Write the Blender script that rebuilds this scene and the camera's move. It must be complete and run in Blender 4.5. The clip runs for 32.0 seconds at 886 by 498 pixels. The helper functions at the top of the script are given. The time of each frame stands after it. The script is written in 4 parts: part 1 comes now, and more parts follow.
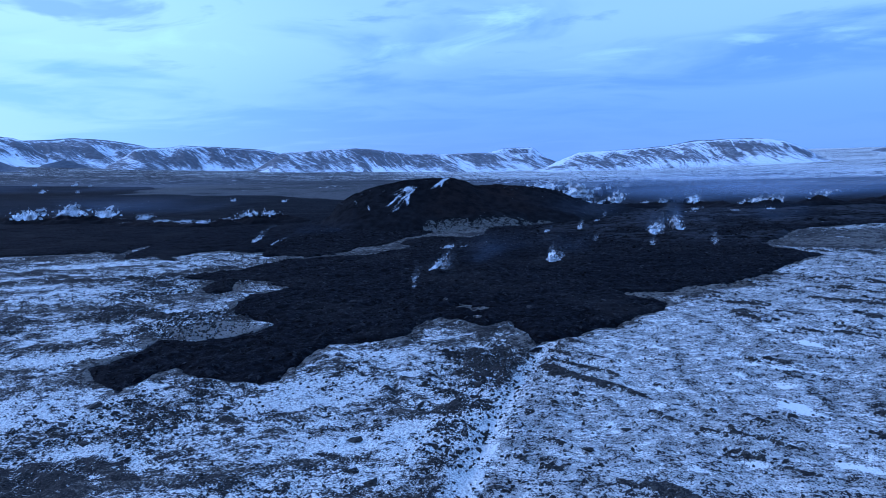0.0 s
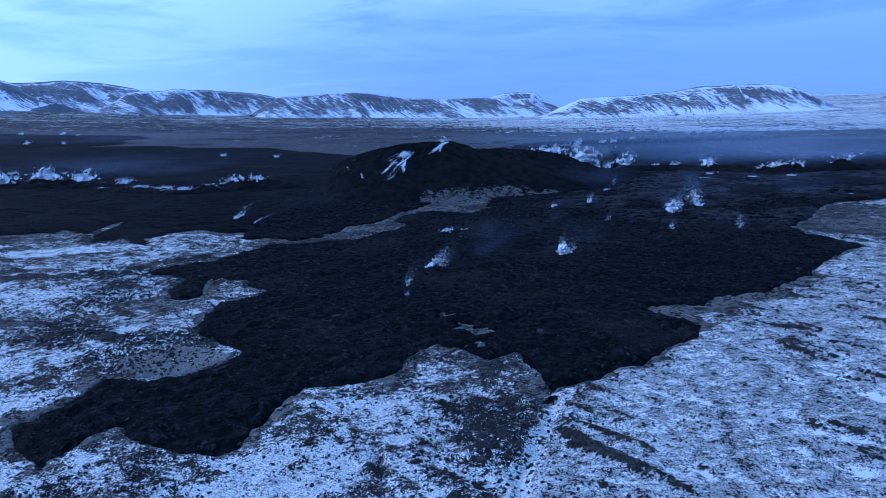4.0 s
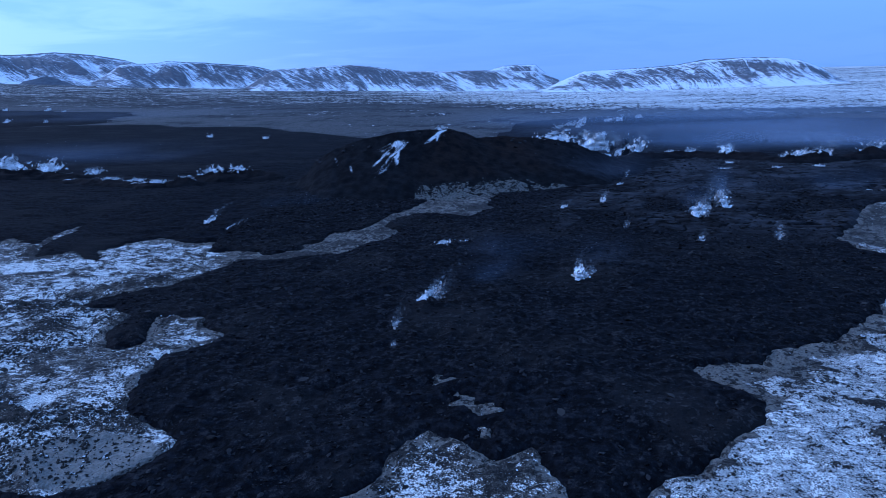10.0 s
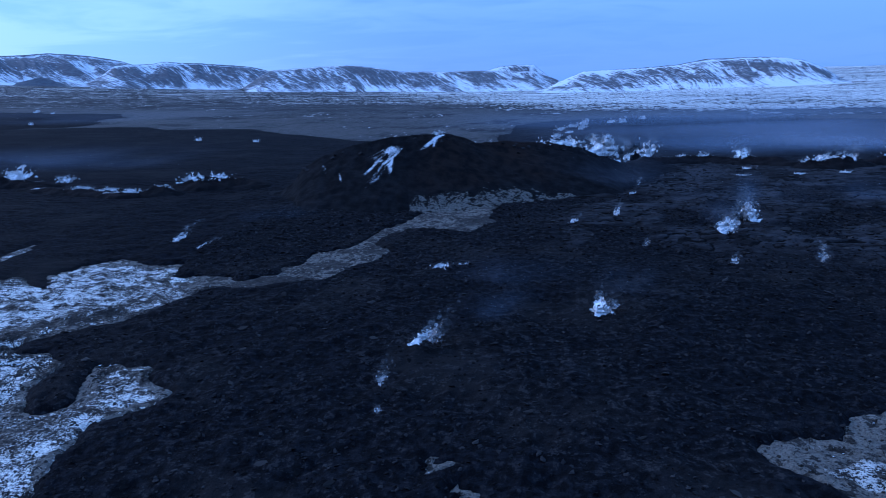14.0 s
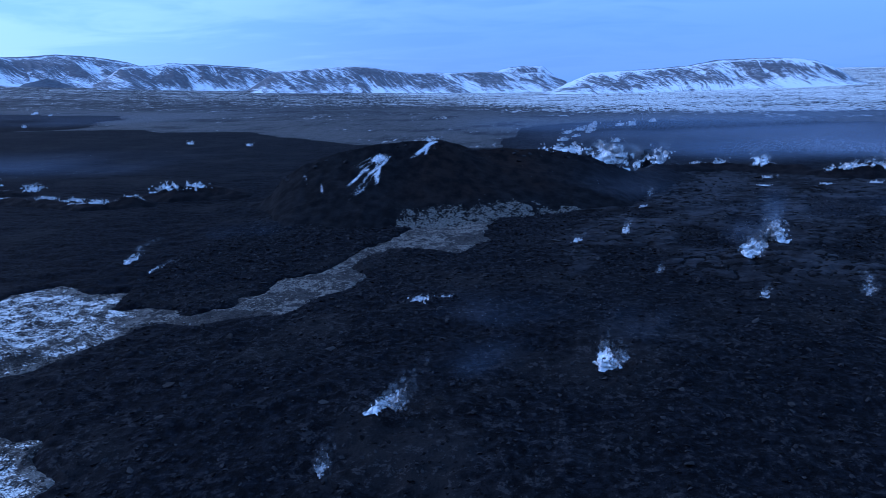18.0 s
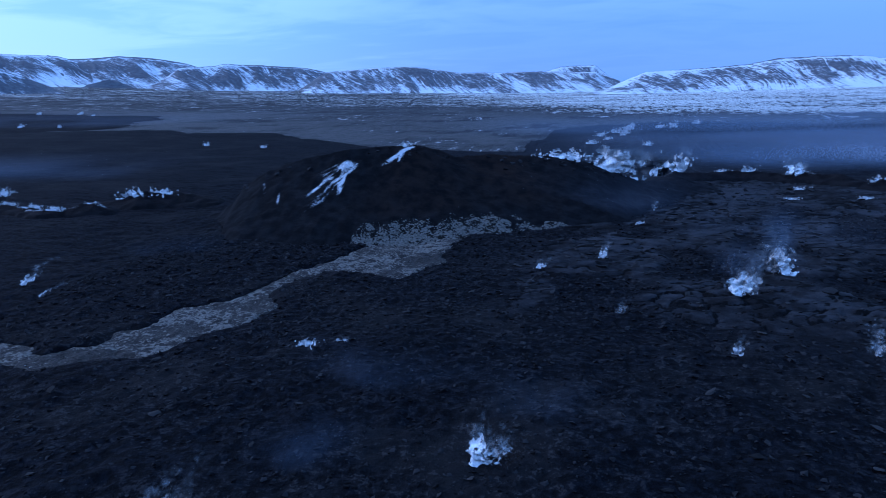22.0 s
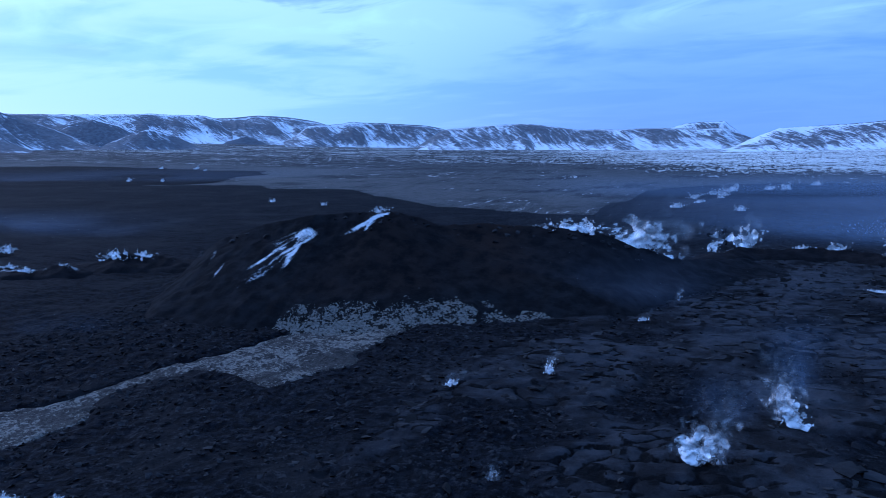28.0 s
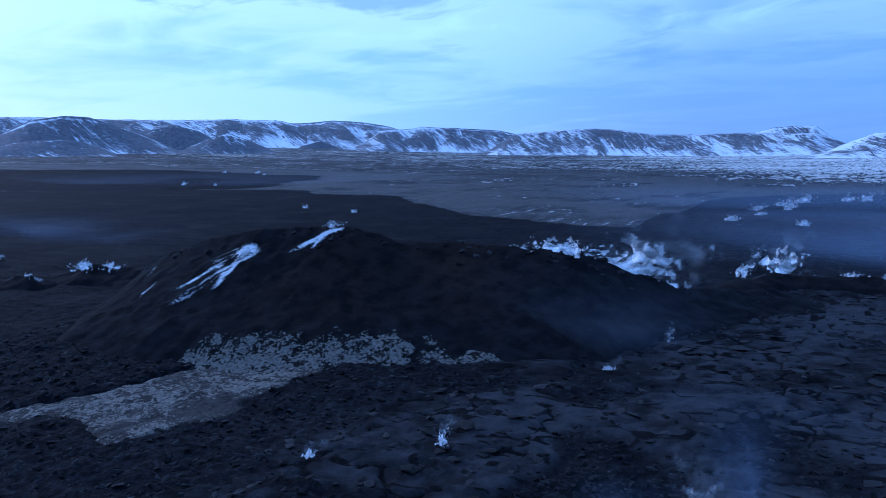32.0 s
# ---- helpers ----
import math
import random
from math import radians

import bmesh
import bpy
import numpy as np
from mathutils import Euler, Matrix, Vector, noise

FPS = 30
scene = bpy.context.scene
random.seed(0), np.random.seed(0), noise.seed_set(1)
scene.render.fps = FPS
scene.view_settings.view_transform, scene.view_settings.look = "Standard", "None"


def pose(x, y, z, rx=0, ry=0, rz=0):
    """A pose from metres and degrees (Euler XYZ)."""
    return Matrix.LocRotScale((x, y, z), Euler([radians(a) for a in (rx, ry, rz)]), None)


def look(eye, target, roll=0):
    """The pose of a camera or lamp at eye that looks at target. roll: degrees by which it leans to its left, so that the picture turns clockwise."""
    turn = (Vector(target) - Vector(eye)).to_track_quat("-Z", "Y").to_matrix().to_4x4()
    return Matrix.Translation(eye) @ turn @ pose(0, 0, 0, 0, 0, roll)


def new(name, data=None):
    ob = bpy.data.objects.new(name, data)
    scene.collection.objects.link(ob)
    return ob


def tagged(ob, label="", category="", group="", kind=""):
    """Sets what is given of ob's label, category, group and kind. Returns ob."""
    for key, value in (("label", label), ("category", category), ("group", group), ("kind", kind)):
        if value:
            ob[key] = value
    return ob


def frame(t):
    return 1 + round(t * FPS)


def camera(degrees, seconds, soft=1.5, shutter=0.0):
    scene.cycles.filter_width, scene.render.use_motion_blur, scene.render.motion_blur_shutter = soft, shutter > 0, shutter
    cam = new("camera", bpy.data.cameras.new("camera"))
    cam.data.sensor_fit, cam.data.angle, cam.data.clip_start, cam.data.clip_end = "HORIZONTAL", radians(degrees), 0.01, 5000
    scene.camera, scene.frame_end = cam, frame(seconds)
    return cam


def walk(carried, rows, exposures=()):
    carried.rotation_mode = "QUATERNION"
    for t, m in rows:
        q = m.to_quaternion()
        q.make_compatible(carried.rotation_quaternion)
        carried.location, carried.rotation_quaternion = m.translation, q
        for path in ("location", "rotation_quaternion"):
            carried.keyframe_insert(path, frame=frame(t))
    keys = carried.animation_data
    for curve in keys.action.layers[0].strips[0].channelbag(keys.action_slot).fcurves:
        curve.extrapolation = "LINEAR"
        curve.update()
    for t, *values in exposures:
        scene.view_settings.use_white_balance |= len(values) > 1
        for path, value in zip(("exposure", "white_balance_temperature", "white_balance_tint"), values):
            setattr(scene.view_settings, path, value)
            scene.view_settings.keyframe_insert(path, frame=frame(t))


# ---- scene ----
# light and picture settings
EXPOSURE, KELVIN, TINT = -0.1, 4300, 26
SUN_AZIMUTH, SUN_ELEVATION, SUN_POWER = -78, 24, 1.4
SKY_STRENGTH, SKY_EDGE = 1.0, (0.12, 0.75)
SKY_BLUE, SKY_BRIGHT, SKY_CLOUD, SKY_GREY = (0.205, 0.355, 0.62), (0.37, 0.60, 0.77), (0.66, 0.85, 0.97), (0.28, 0.44, 0.66)
DETAIL = 1.0

cam = camera(67.0, 32.0, 0.8)
PATH = [
    (0, (10.15, 41.006, 38.478), (9.853, 42.97, 38.239), -1.8),
    (0.5, (9.851, 43.755, 40.16), (9.552, 45.714, 39.895), -1.7),
    (1, (9.377, 47.308, 41.859), (9.079, 49.264, 41.566), -1.7),
    (1.5, (8.826, 51.208, 43.353), (8.528, 53.16, 43.035), -1.7),
    (2, (8.415, 55.227, 44.97), (8.117, 57.176, 44.63), -1.6),
    (2.5, (7.95, 59.157, 46.676), (7.653, 61.102, 46.316), -1.6),
    (3, (7.5, 63.01, 48.287), (7.203, 64.952, 47.911), -1.6),
    (3.5, (7.14, 67.143, 49.862), (6.842, 69.082, 49.472), -1.6),
    (4, (6.642, 71.131, 51.427), (6.346, 73.068, 51.024), -1.6),
    (4.5, (6.246, 74.932, 52.895), (5.949, 76.866, 52.48), -1.6),
    (6.5, (4.734, 88.618, 57.864), (4.439, 90.543, 57.408), -1.7),
    (7, (4.539, 91.568, 58.553), (4.244, 93.491, 58.088), -1.7),
    (7.5, (4.161, 94.315, 58.981), (3.867, 96.237, 58.509), -1.6),
    (8, (3.804, 97.275, 59.087), (3.511, 99.195, 58.61), -1.6),
    (8.5, (3.428, 100.158, 59.145), (3.135, 102.078, 58.665), -1.6),
    (9, (3.009, 103.061, 59.225), (2.716, 104.98, 58.745), -1.6),
    (9.5, (2.614, 106.325, 59.264), (2.321, 108.244, 58.782), -1.6),
    (10, (2.253, 109.903, 59.253), (1.96, 111.822, 58.771), -1.6),
    (10.5, (1.806, 113.696, 59.281), (1.513, 115.615, 58.798), -1.6),
    (11, (1.301, 117.382, 59.356), (1.01, 119.301, 58.874), -1.6),
    (11.5, (0.788, 121.181, 59.391), (0.498, 123.101, 58.909), -1.6),
    (12, (0.294, 125.398, 59.366), (0.004, 127.317, 58.884), -1.7),
    (12.5, (-0.225, 129.261, 59.377), (-0.515, 131.181, 58.895), -1.7),
    (13, (-0.693, 133.184, 59.409), (-0.983, 135.104, 58.927), -1.7),
    (13.5, (-1.211, 137.066, 59.448), (-1.501, 138.985, 58.966), -1.7),
    (14, (-1.679, 141.0, 59.527), (-1.968, 142.92, 59.046), -1.7),
    (14.5, (-2.231, 144.946, 59.486), (-2.52, 146.866, 59.005), -1.6),
    (16.5, (-3.669, 160.905, 59.552), (-3.962, 162.825, 59.074), -1.8),
    (17, (-2.729, 165.209, 59.635), (-3.025, 167.129, 59.157), -1.8),
    (17.5, (-0.834, 169.452, 59.708), (-1.139, 171.37, 59.231), -1.7),
    (18, (1.598, 173.859, 59.718), (1.285, 175.776, 59.241), -1.7),
    (18.5, (4.905, 179.737, 59.7), (4.581, 181.652, 59.224), -1.7),
    (19, (8.353, 184.807, 59.503), (8.015, 186.72, 59.027), -1.7),
    (19.5, (11.975, 189.792, 59.392), (11.626, 191.703, 58.917), -1.7),
    (20, (15.845, 194.763, 59.333), (15.483, 196.672, 58.858), -1.7),
    (20.5, (19.745, 199.663, 59.111), (19.359, 201.567, 58.636), -1.7),
    (21, (23.892, 204.446, 58.918), (23.473, 206.343, 58.444), -1.7),
    (21.5, (28.084, 209.862, 58.643), (27.637, 211.753, 58.169), -1.8),
    (22, (32.045, 215.609, 58.272), (31.574, 217.495, 57.8), -1.8),
    (22.5, (36.021, 221.111, 58.046), (35.525, 222.992, 57.578), -1.8),
    (23, (39.894, 226.767, 57.813), (39.375, 228.643, 57.355), -1.8),
    (23.5, (43.721, 232.487, 57.593), (43.176, 234.36, 57.148), -1.8),
    (24, (47.454, 238.228, 57.497), (46.884, 240.097, 57.068), -1.8),
    (24.5, (51.2, 243.682, 57.327), (50.591, 245.542, 56.916), -1.8),
    (25, (54.918, 249.011, 57.366), (54.27, 250.862, 56.971), -1.8),
    (25.5, (58.755, 254.595, 57.346), (58.069, 256.435, 56.967), -1.8),
    (27.5, (71.645, 278.974, 56.857), (70.846, 280.78, 56.542), -1.8),
    (28, (74.653, 284.922, 56.777), (73.829, 286.719, 56.476), -1.7),
    (28.5, (77.527, 291.054, 56.784), (76.676, 292.841, 56.495), -1.6),
    (29, (79.968, 297.376, 56.986), (79.09, 299.15, 56.701), -1.5),
    (29.5, (82.825, 303.791, 57.029), (81.918, 305.55, 56.746), -1.6),
    (30, (85.536, 310.288, 56.931), (84.6, 312.033, 56.649), -1.6),
    (30.5, (88.143, 316.748, 56.857), (87.183, 318.479, 56.575), -1.6),
    (31, (90.831, 323.025, 56.765), (89.847, 324.743, 56.483), -1.6),
    (31.5, (93.35, 329.314, 56.626), (92.344, 331.02, 56.344), -1.5),
    (32, (95.982, 335.733, 56.374), (94.956, 337.427, 56.093), -1.5),
]
walk(cam, [(t, look(eye, target, roll)) for t, eye, target, roll in PATH], [(0, EXPOSURE, KELVIN, TINT), (32, EXPOSURE, KELVIN, TINT)])

# ---- world and light ----
world = bpy.data.worlds.new("overcast_dawn")
scene.world = world
world.use_nodes = True


def build_sky(w):
    nt = w.node_tree
    nt.nodes.clear()
    N, Lk = nt.nodes.new, nt.links.new
    out, bg = N("ShaderNodeOutputWorld"), N("ShaderNodeBackground")
    co, sep = N("ShaderNodeTexCoord"), N("ShaderNodeSeparateXYZ")
    Lk(co.outputs["Generated"], sep.inputs[0])

    def math_node(op, a, b=None, clamp=False):
        m = N("ShaderNodeMath")
        m.operation, m.use_clamp = op, clamp
        for i, v in enumerate((a, b)):
            if v is None:
                continue
            if isinstance(v, (int, float)):
                m.inputs[i].default_value = v
            else:
                Lk(v, m.inputs[i])
        return m.outputs[0]

    def ramp(val, lo, hi):
        r = N("ShaderNodeMapRange")
        r.interpolation_type = "SMOOTHSTEP"
        Lk(val, r.inputs[0])
        r.inputs[1].default_value, r.inputs[2].default_value = lo, hi
        return r.outputs[0]

    def mix(f, a, b):
        m = N("ShaderNodeMix")
        m.data_type = "RGBA"
        Lk(f, m.inputs[0])
        for s, v in ((6, a), (7, b)):
            if isinstance(v, tuple):
                m.inputs[s].default_value = (*v, 1)
            else:
                Lk(v, m.inputs[s])
        return m.outputs[2]

    # flat cloud sheet seen in perspective: direction divided by its height
    zz = math_node("ADD", math_node("MAXIMUM", sep.outputs[2], 0.0), 0.09)
    cx, cy = math_node("DIVIDE", sep.outputs[0], zz), math_node("DIVIDE", sep.outputs[1], zz)
    comb = N("ShaderNodeCombineXYZ")
    Lk(cx, comb.inputs[0]), Lk(cy, comb.inputs[1])

    def cloud(scale, detail, offs, distort):
        mp, n = N("ShaderNodeMapping"), N("ShaderNodeTexNoise")
        mp.inputs["Location"].default_value = offs
        mp.inputs["Scale"].default_value = (scale, scale * 1.25, 1)
        Lk(comb.outputs[0], mp.inputs[0]), Lk(mp.outputs[0], n.inputs["Vector"])
        n.inputs["Scale"].default_value, n.inputs["Detail"].default_value = 1.0, detail
        n.inputs["Roughness"].default_value, n.inputs["Distortion"].default_value = 0.55, distort
        return n.outputs["Fac"]

    big, small = cloud(0.22, 5, (3.1, 1.7, 0), 0.5), cloud(0.85, 6, (7.3, 2.2, 0), 0.7)
    east = ramp(math_node("MULTIPLY", sep.outputs[0], -1.0), SKY_EDGE[0], SKY_EDGE[1])
    high = ramp(sep.outputs[2], 0.05, 0.21)
    base = mix(east, SKY_BLUE, SKY_BRIGHT)
    lit = math_node("ADD", math_node("MULTIPLY", high, 0.55), math_node("MULTIPLY", east, 0.45), True)
    puff = math_node("ADD", math_node("MULTIPLY", big, 0.65), math_node("MULTIPLY", small, 0.45))
    cover = math_node("MULTIPLY", ramp(puff, 0.43, 0.58), math_node("ADD", math_node("MULTIPLY", lit, 0.95), 0.05))
    col = mix(cover, base, SKY_CLOUD)
    grey = math_node("MULTIPLY", ramp(cloud(0.42, 5, (1.3, 9.2, 0), 0.6), 0.55, 0.72), math_node("MULTIPLY", high, 0.65))
    col = mix(grey, col, SKY_GREY)
    upper = ramp(sep.outputs[2], 0.10, 0.20)
    bright = math_node("MULTIPLY", ramp(cloud(0.75, 6, (4.4, 6.1, 0), 0.9), 0.50, 0.66), math_node("MULTIPLY", upper, 0.75))
    col = mix(bright, col, (0.70, 0.94, 1.0))
    scud = math_node("MULTIPLY", ramp(cloud(1.25, 5, (2.7, 3.9, 0), 0.4), 0.56, 0.66), math_node("MULTIPLY", upper, 0.75))
    col = mix(scud, col, (0.27, 0.42, 0.64))
    ground = ramp(sep.outputs[2], -0.06, -0.01)
    col = mix(ground, (0.05, 0.06, 0.08), col)
    sky = N("ShaderNodeTexSky")
    sky.sky_type, sky.sun_disc = "NISHITA", False
    sky.sun_elevation, sky.sun_rotation = radians(SUN_ELEVATION), radians(SUN_AZIMUTH)
    add = N("ShaderNodeMix")
    add.data_type = "RGBA"
    add.inputs[0].default_value = 0.02
    Lk(col, add.inputs[6]), Lk(sky.outputs[0], add.inputs[7])
    Lk(add.outputs[2], bg.inputs[0])
    bg.inputs[1].default_value = SKY_STRENGTH
    Lk(bg.outputs[0], out.inputs[0])


build_sky(world)
sun_data = bpy.data.lights.new("sun", "SUN")
sun_data.energy, sun_data.angle, sun_data.color = SUN_POWER, radians(16), (1.0, 0.94, 0.85)
sun = new("sun", sun_data)
_a, _e = radians(SUN_AZIMUTH), radians(SUN_ELEVATION)
sun.matrix_world = look((0, 0, 0), (-math.sin(_a) * math.cos(_e), -math.cos(_a) * math.cos(_e), -math.sin(_e)))


# ---- noise on arrays ----
def lattice(ix, iy, seed):
    h = (ix.astype(np.int64) * 374761393 + iy.astype(np.int64) * 668265263 + seed * 1274126177) & 0xFFFFFFFF
    h = ((h ^ (h >> 13)) * 1274126177) & 0xFFFFFFFF
    return ((h ^ (h >> 16)) & 0xFFFF) / 65535.0


def vnoise(x, y, seed=0):
    ix, iy = np.floor(x), np.floor(y)
    fx, fy = x - ix, y - iy
    ux, uy = fx * fx * fx * (fx * (fx * 6 - 15) + 10), fy * fy * fy * (fy * (fy * 6 - 15) + 10)
    a, b = lattice(ix, iy, seed), lattice(ix + 1, iy, seed)
    c, d = lattice(ix, iy + 1, seed), lattice(ix + 1, iy + 1, seed)
    return (a + (b - a) * ux) * (1 - uy) + (c + (d - c) * ux) * uy


def fbm(x, y, size, octaves=4, seed=0, gain=0.5):
    """Noise from -1 to 1 whose largest bumps are about size metres across."""
    x, y = x / size, y / size
    total, amp, norm = 0.0, 1.0, 0.0
    for k in range(octaves):
        total = total + amp * (2 * vnoise(x, y, seed + 17 * k) - 1)
        norm += amp
        x, y, amp = 1.6 * x - 1.2 * y + 3.7, 1.2 * x + 1.6 * y - 5.1, amp * gain
    return total / norm


def ridged(x, y, size, octaves=4, seed=0):
    x, y = x / size, y / size
    total, amp, norm = 0.0, 1.0, 0.0
    for k in range(octaves):
        total = total + amp * (1 - np.abs(2 * vnoise(x, y, seed + 31 * k) - 1) * 2)
        norm += amp
        x, y, amp = 1.6 * x - 1.2 * y + 1.9, 1.2 * x + 1.6 * y - 7.3, amp * 0.5
    return total / norm


def smooth(a, lo, hi):
    t = np.clip((a - lo) / (hi - lo), 0, 1)
    return t * t * (3 - 2 * t)


def cells(x, y, size, seed=0):
    """Distance to the border between the two nearest cells, in cell sizes, and the cell's own number."""
    x, y = x / size, y / size
    ix, iy = np.floor(x), np.floor(y)
    d1, d2, cid = np.full(x.shape, 9.0), np.full(x.shape, 9.0), np.zeros(x.shape)
    for i in (-1, 0, 1):
        for j in (-1, 0, 1):
            cx, cy = ix + i, iy + j
            px, py = cx + lattice(cx, cy, seed), cy + lattice(cx, cy, seed + 5)
            d = np.hypot(x - px, y - py)
            near = d < d1
            d2 = np.where(near, d1, np.minimum(d2, d))
            cid = np.where(near, lattice(cx, cy, seed + 9), cid)
            d1 = np.where(near, d, d1)
    return d2 - d1, cid


def outline_exact(x, y, ax, ay, bx, by):
    """Signed distance to the edges a to b, positive inside; few points, all edges at once."""
    dx, dy = bx - ax, by - ay
    x, y = x[:, None], y[:, None]
    t = np.clip(((x - ax) * dx + (y - ay) * dy) / (dx * dx + dy * dy + 1e-9), 0, 1)
    best = ((x - ax - t * dx) ** 2 + (y - ay - t * dy) ** 2).min(1)
    cross = ((ay > y) != (by > y)) & (x < dx * (y - ay) / np.where(dy == 0, 1e-9, dy) + ax)
    return np.where(cross.sum(1) % 2 == 1, 1, -1) * np.sqrt(best)


def outline_distance(x, y, loops):
    """Signed distance to closed outlines: positive inside. Block by block: far blocks meet few edges."""
    P = [np.array(loop, float) for loop in loops]
    ax, ay = np.concatenate([p[:, 0] for p in P]), np.concatenate([p[:, 1] for p in P])
    bx, by = np.concatenate([np.roll(p[:, 0], -1) for p in P]), np.concatenate([np.roll(p[:, 1], -1) for p in P])
    shape, x, y = x.shape, np.asarray(x, float), np.asarray(y, float)
    if len(shape) != 2:
        flat = [outline_exact(x.ravel()[k:k + 4000], y.ravel()[k:k + 4000], ax, ay, bx, by) for k in range(0, x.size, 4000)]
        return np.concatenate(flat).reshape(shape)
    out, n = np.empty(shape), 24
    for i in range(0, shape[0], n):
        for j in range(0, shape[1], n):
            u, v = x[i:i + n, j:j + n], y[i:i + n, j:j + n]
            mx, my = np.array([0.5 * (u.min() + u.max())]), np.array([0.5 * (v.min() + v.max())])
            reach = math.hypot(u.max() - mx[0], v.max() - my[0])
            dx, dy = bx - ax, by - ay
            t = np.clip(((mx - ax) * dx + (my - ay) * dy) / (dx * dx + dy * dy + 1e-9), 0, 1)
            d = np.hypot(mx - ax - t * dx, my - ay - t * dy)
            w = d <= d.min() + 2 * reach + 1e-6
            if d.min() > reach:
                sign = np.sign(outline_exact(mx, my, ax, ay, bx, by))[0]
                out[i:i + n, j:j + n] = sign * np.abs(outline_exact(u.ravel(), v.ravel(), ax[w], ay[w], bx[w], by[w])).reshape(u.shape)
            else:
                out[i:i + n, j:j + n] = outline_exact(u.ravel(), v.ravel(), ax, ay, bx, by).reshape(u.shape)
    return out


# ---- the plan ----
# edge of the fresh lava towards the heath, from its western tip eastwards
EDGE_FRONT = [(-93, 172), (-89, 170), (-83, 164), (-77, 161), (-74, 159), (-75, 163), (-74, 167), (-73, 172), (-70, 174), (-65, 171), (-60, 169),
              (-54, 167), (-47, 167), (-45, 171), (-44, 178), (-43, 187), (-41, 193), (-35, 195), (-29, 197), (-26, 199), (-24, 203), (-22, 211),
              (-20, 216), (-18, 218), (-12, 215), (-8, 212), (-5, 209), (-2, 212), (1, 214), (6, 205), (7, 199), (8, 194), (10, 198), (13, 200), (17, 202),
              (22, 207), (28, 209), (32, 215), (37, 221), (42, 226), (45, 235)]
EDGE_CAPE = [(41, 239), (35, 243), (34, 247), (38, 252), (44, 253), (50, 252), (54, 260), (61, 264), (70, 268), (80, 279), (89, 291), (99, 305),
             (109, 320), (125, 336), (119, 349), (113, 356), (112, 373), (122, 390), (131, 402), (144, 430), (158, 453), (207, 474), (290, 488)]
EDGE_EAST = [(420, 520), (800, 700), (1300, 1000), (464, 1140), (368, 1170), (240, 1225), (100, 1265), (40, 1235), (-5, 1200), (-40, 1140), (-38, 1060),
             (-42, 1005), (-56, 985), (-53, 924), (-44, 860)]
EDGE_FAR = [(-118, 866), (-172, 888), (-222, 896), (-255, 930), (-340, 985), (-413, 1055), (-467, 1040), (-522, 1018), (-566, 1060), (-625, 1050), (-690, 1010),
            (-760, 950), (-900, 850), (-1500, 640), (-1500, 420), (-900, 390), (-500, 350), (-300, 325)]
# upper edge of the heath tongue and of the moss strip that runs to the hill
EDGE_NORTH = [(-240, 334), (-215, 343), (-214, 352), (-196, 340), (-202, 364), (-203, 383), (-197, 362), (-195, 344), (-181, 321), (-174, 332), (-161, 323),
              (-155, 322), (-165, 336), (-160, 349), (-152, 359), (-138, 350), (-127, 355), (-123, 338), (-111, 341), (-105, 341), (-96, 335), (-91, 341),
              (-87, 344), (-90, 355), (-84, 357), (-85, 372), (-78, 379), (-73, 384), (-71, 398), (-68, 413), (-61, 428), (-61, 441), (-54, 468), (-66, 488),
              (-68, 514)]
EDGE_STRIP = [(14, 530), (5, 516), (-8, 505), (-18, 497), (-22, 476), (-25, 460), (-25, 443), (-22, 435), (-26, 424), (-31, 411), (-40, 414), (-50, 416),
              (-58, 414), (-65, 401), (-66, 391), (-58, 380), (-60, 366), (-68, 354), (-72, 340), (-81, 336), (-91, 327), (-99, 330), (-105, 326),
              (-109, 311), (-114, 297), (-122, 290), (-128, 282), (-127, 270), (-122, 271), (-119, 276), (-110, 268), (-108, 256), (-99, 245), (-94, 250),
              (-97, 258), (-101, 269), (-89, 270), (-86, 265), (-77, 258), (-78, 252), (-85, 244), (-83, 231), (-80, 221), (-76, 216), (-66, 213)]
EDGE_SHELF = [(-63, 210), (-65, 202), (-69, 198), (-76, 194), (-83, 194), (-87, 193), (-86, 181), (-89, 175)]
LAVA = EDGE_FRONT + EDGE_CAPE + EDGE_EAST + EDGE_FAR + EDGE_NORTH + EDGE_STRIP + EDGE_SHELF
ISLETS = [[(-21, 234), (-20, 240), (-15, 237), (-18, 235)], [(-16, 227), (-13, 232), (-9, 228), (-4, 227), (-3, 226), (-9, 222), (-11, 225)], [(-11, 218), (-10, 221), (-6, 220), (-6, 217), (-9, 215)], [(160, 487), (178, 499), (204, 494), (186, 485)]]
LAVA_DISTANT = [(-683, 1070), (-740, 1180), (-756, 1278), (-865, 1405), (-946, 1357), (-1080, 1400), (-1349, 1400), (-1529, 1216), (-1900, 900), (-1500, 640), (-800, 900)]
# crest of the crater hill: x, y and height
CREST = [(-143, 491, 2), (-137, 492.5, 7), (-131, 494, 15), (-120, 496.5, 22), (-108, 500, 26.2), (-97, 503.5, 29), (-80, 510, 30.8), (-63, 517, 32), (-54, 521, 31.4),
         (-46, 525.5, 29.6), (-40, 529, 26.6), (-30, 534.5, 25.6), (-18, 541, 25.4), (-6, 547, 24.2), (5, 553, 23.8), (13, 557.5, 23.4), (19, 560.5, 21), (26, 564, 17.5),
         (34, 568, 14), (44, 574.5, 11), (54, 581.5, 8.8), (74, 600, 6.5)]


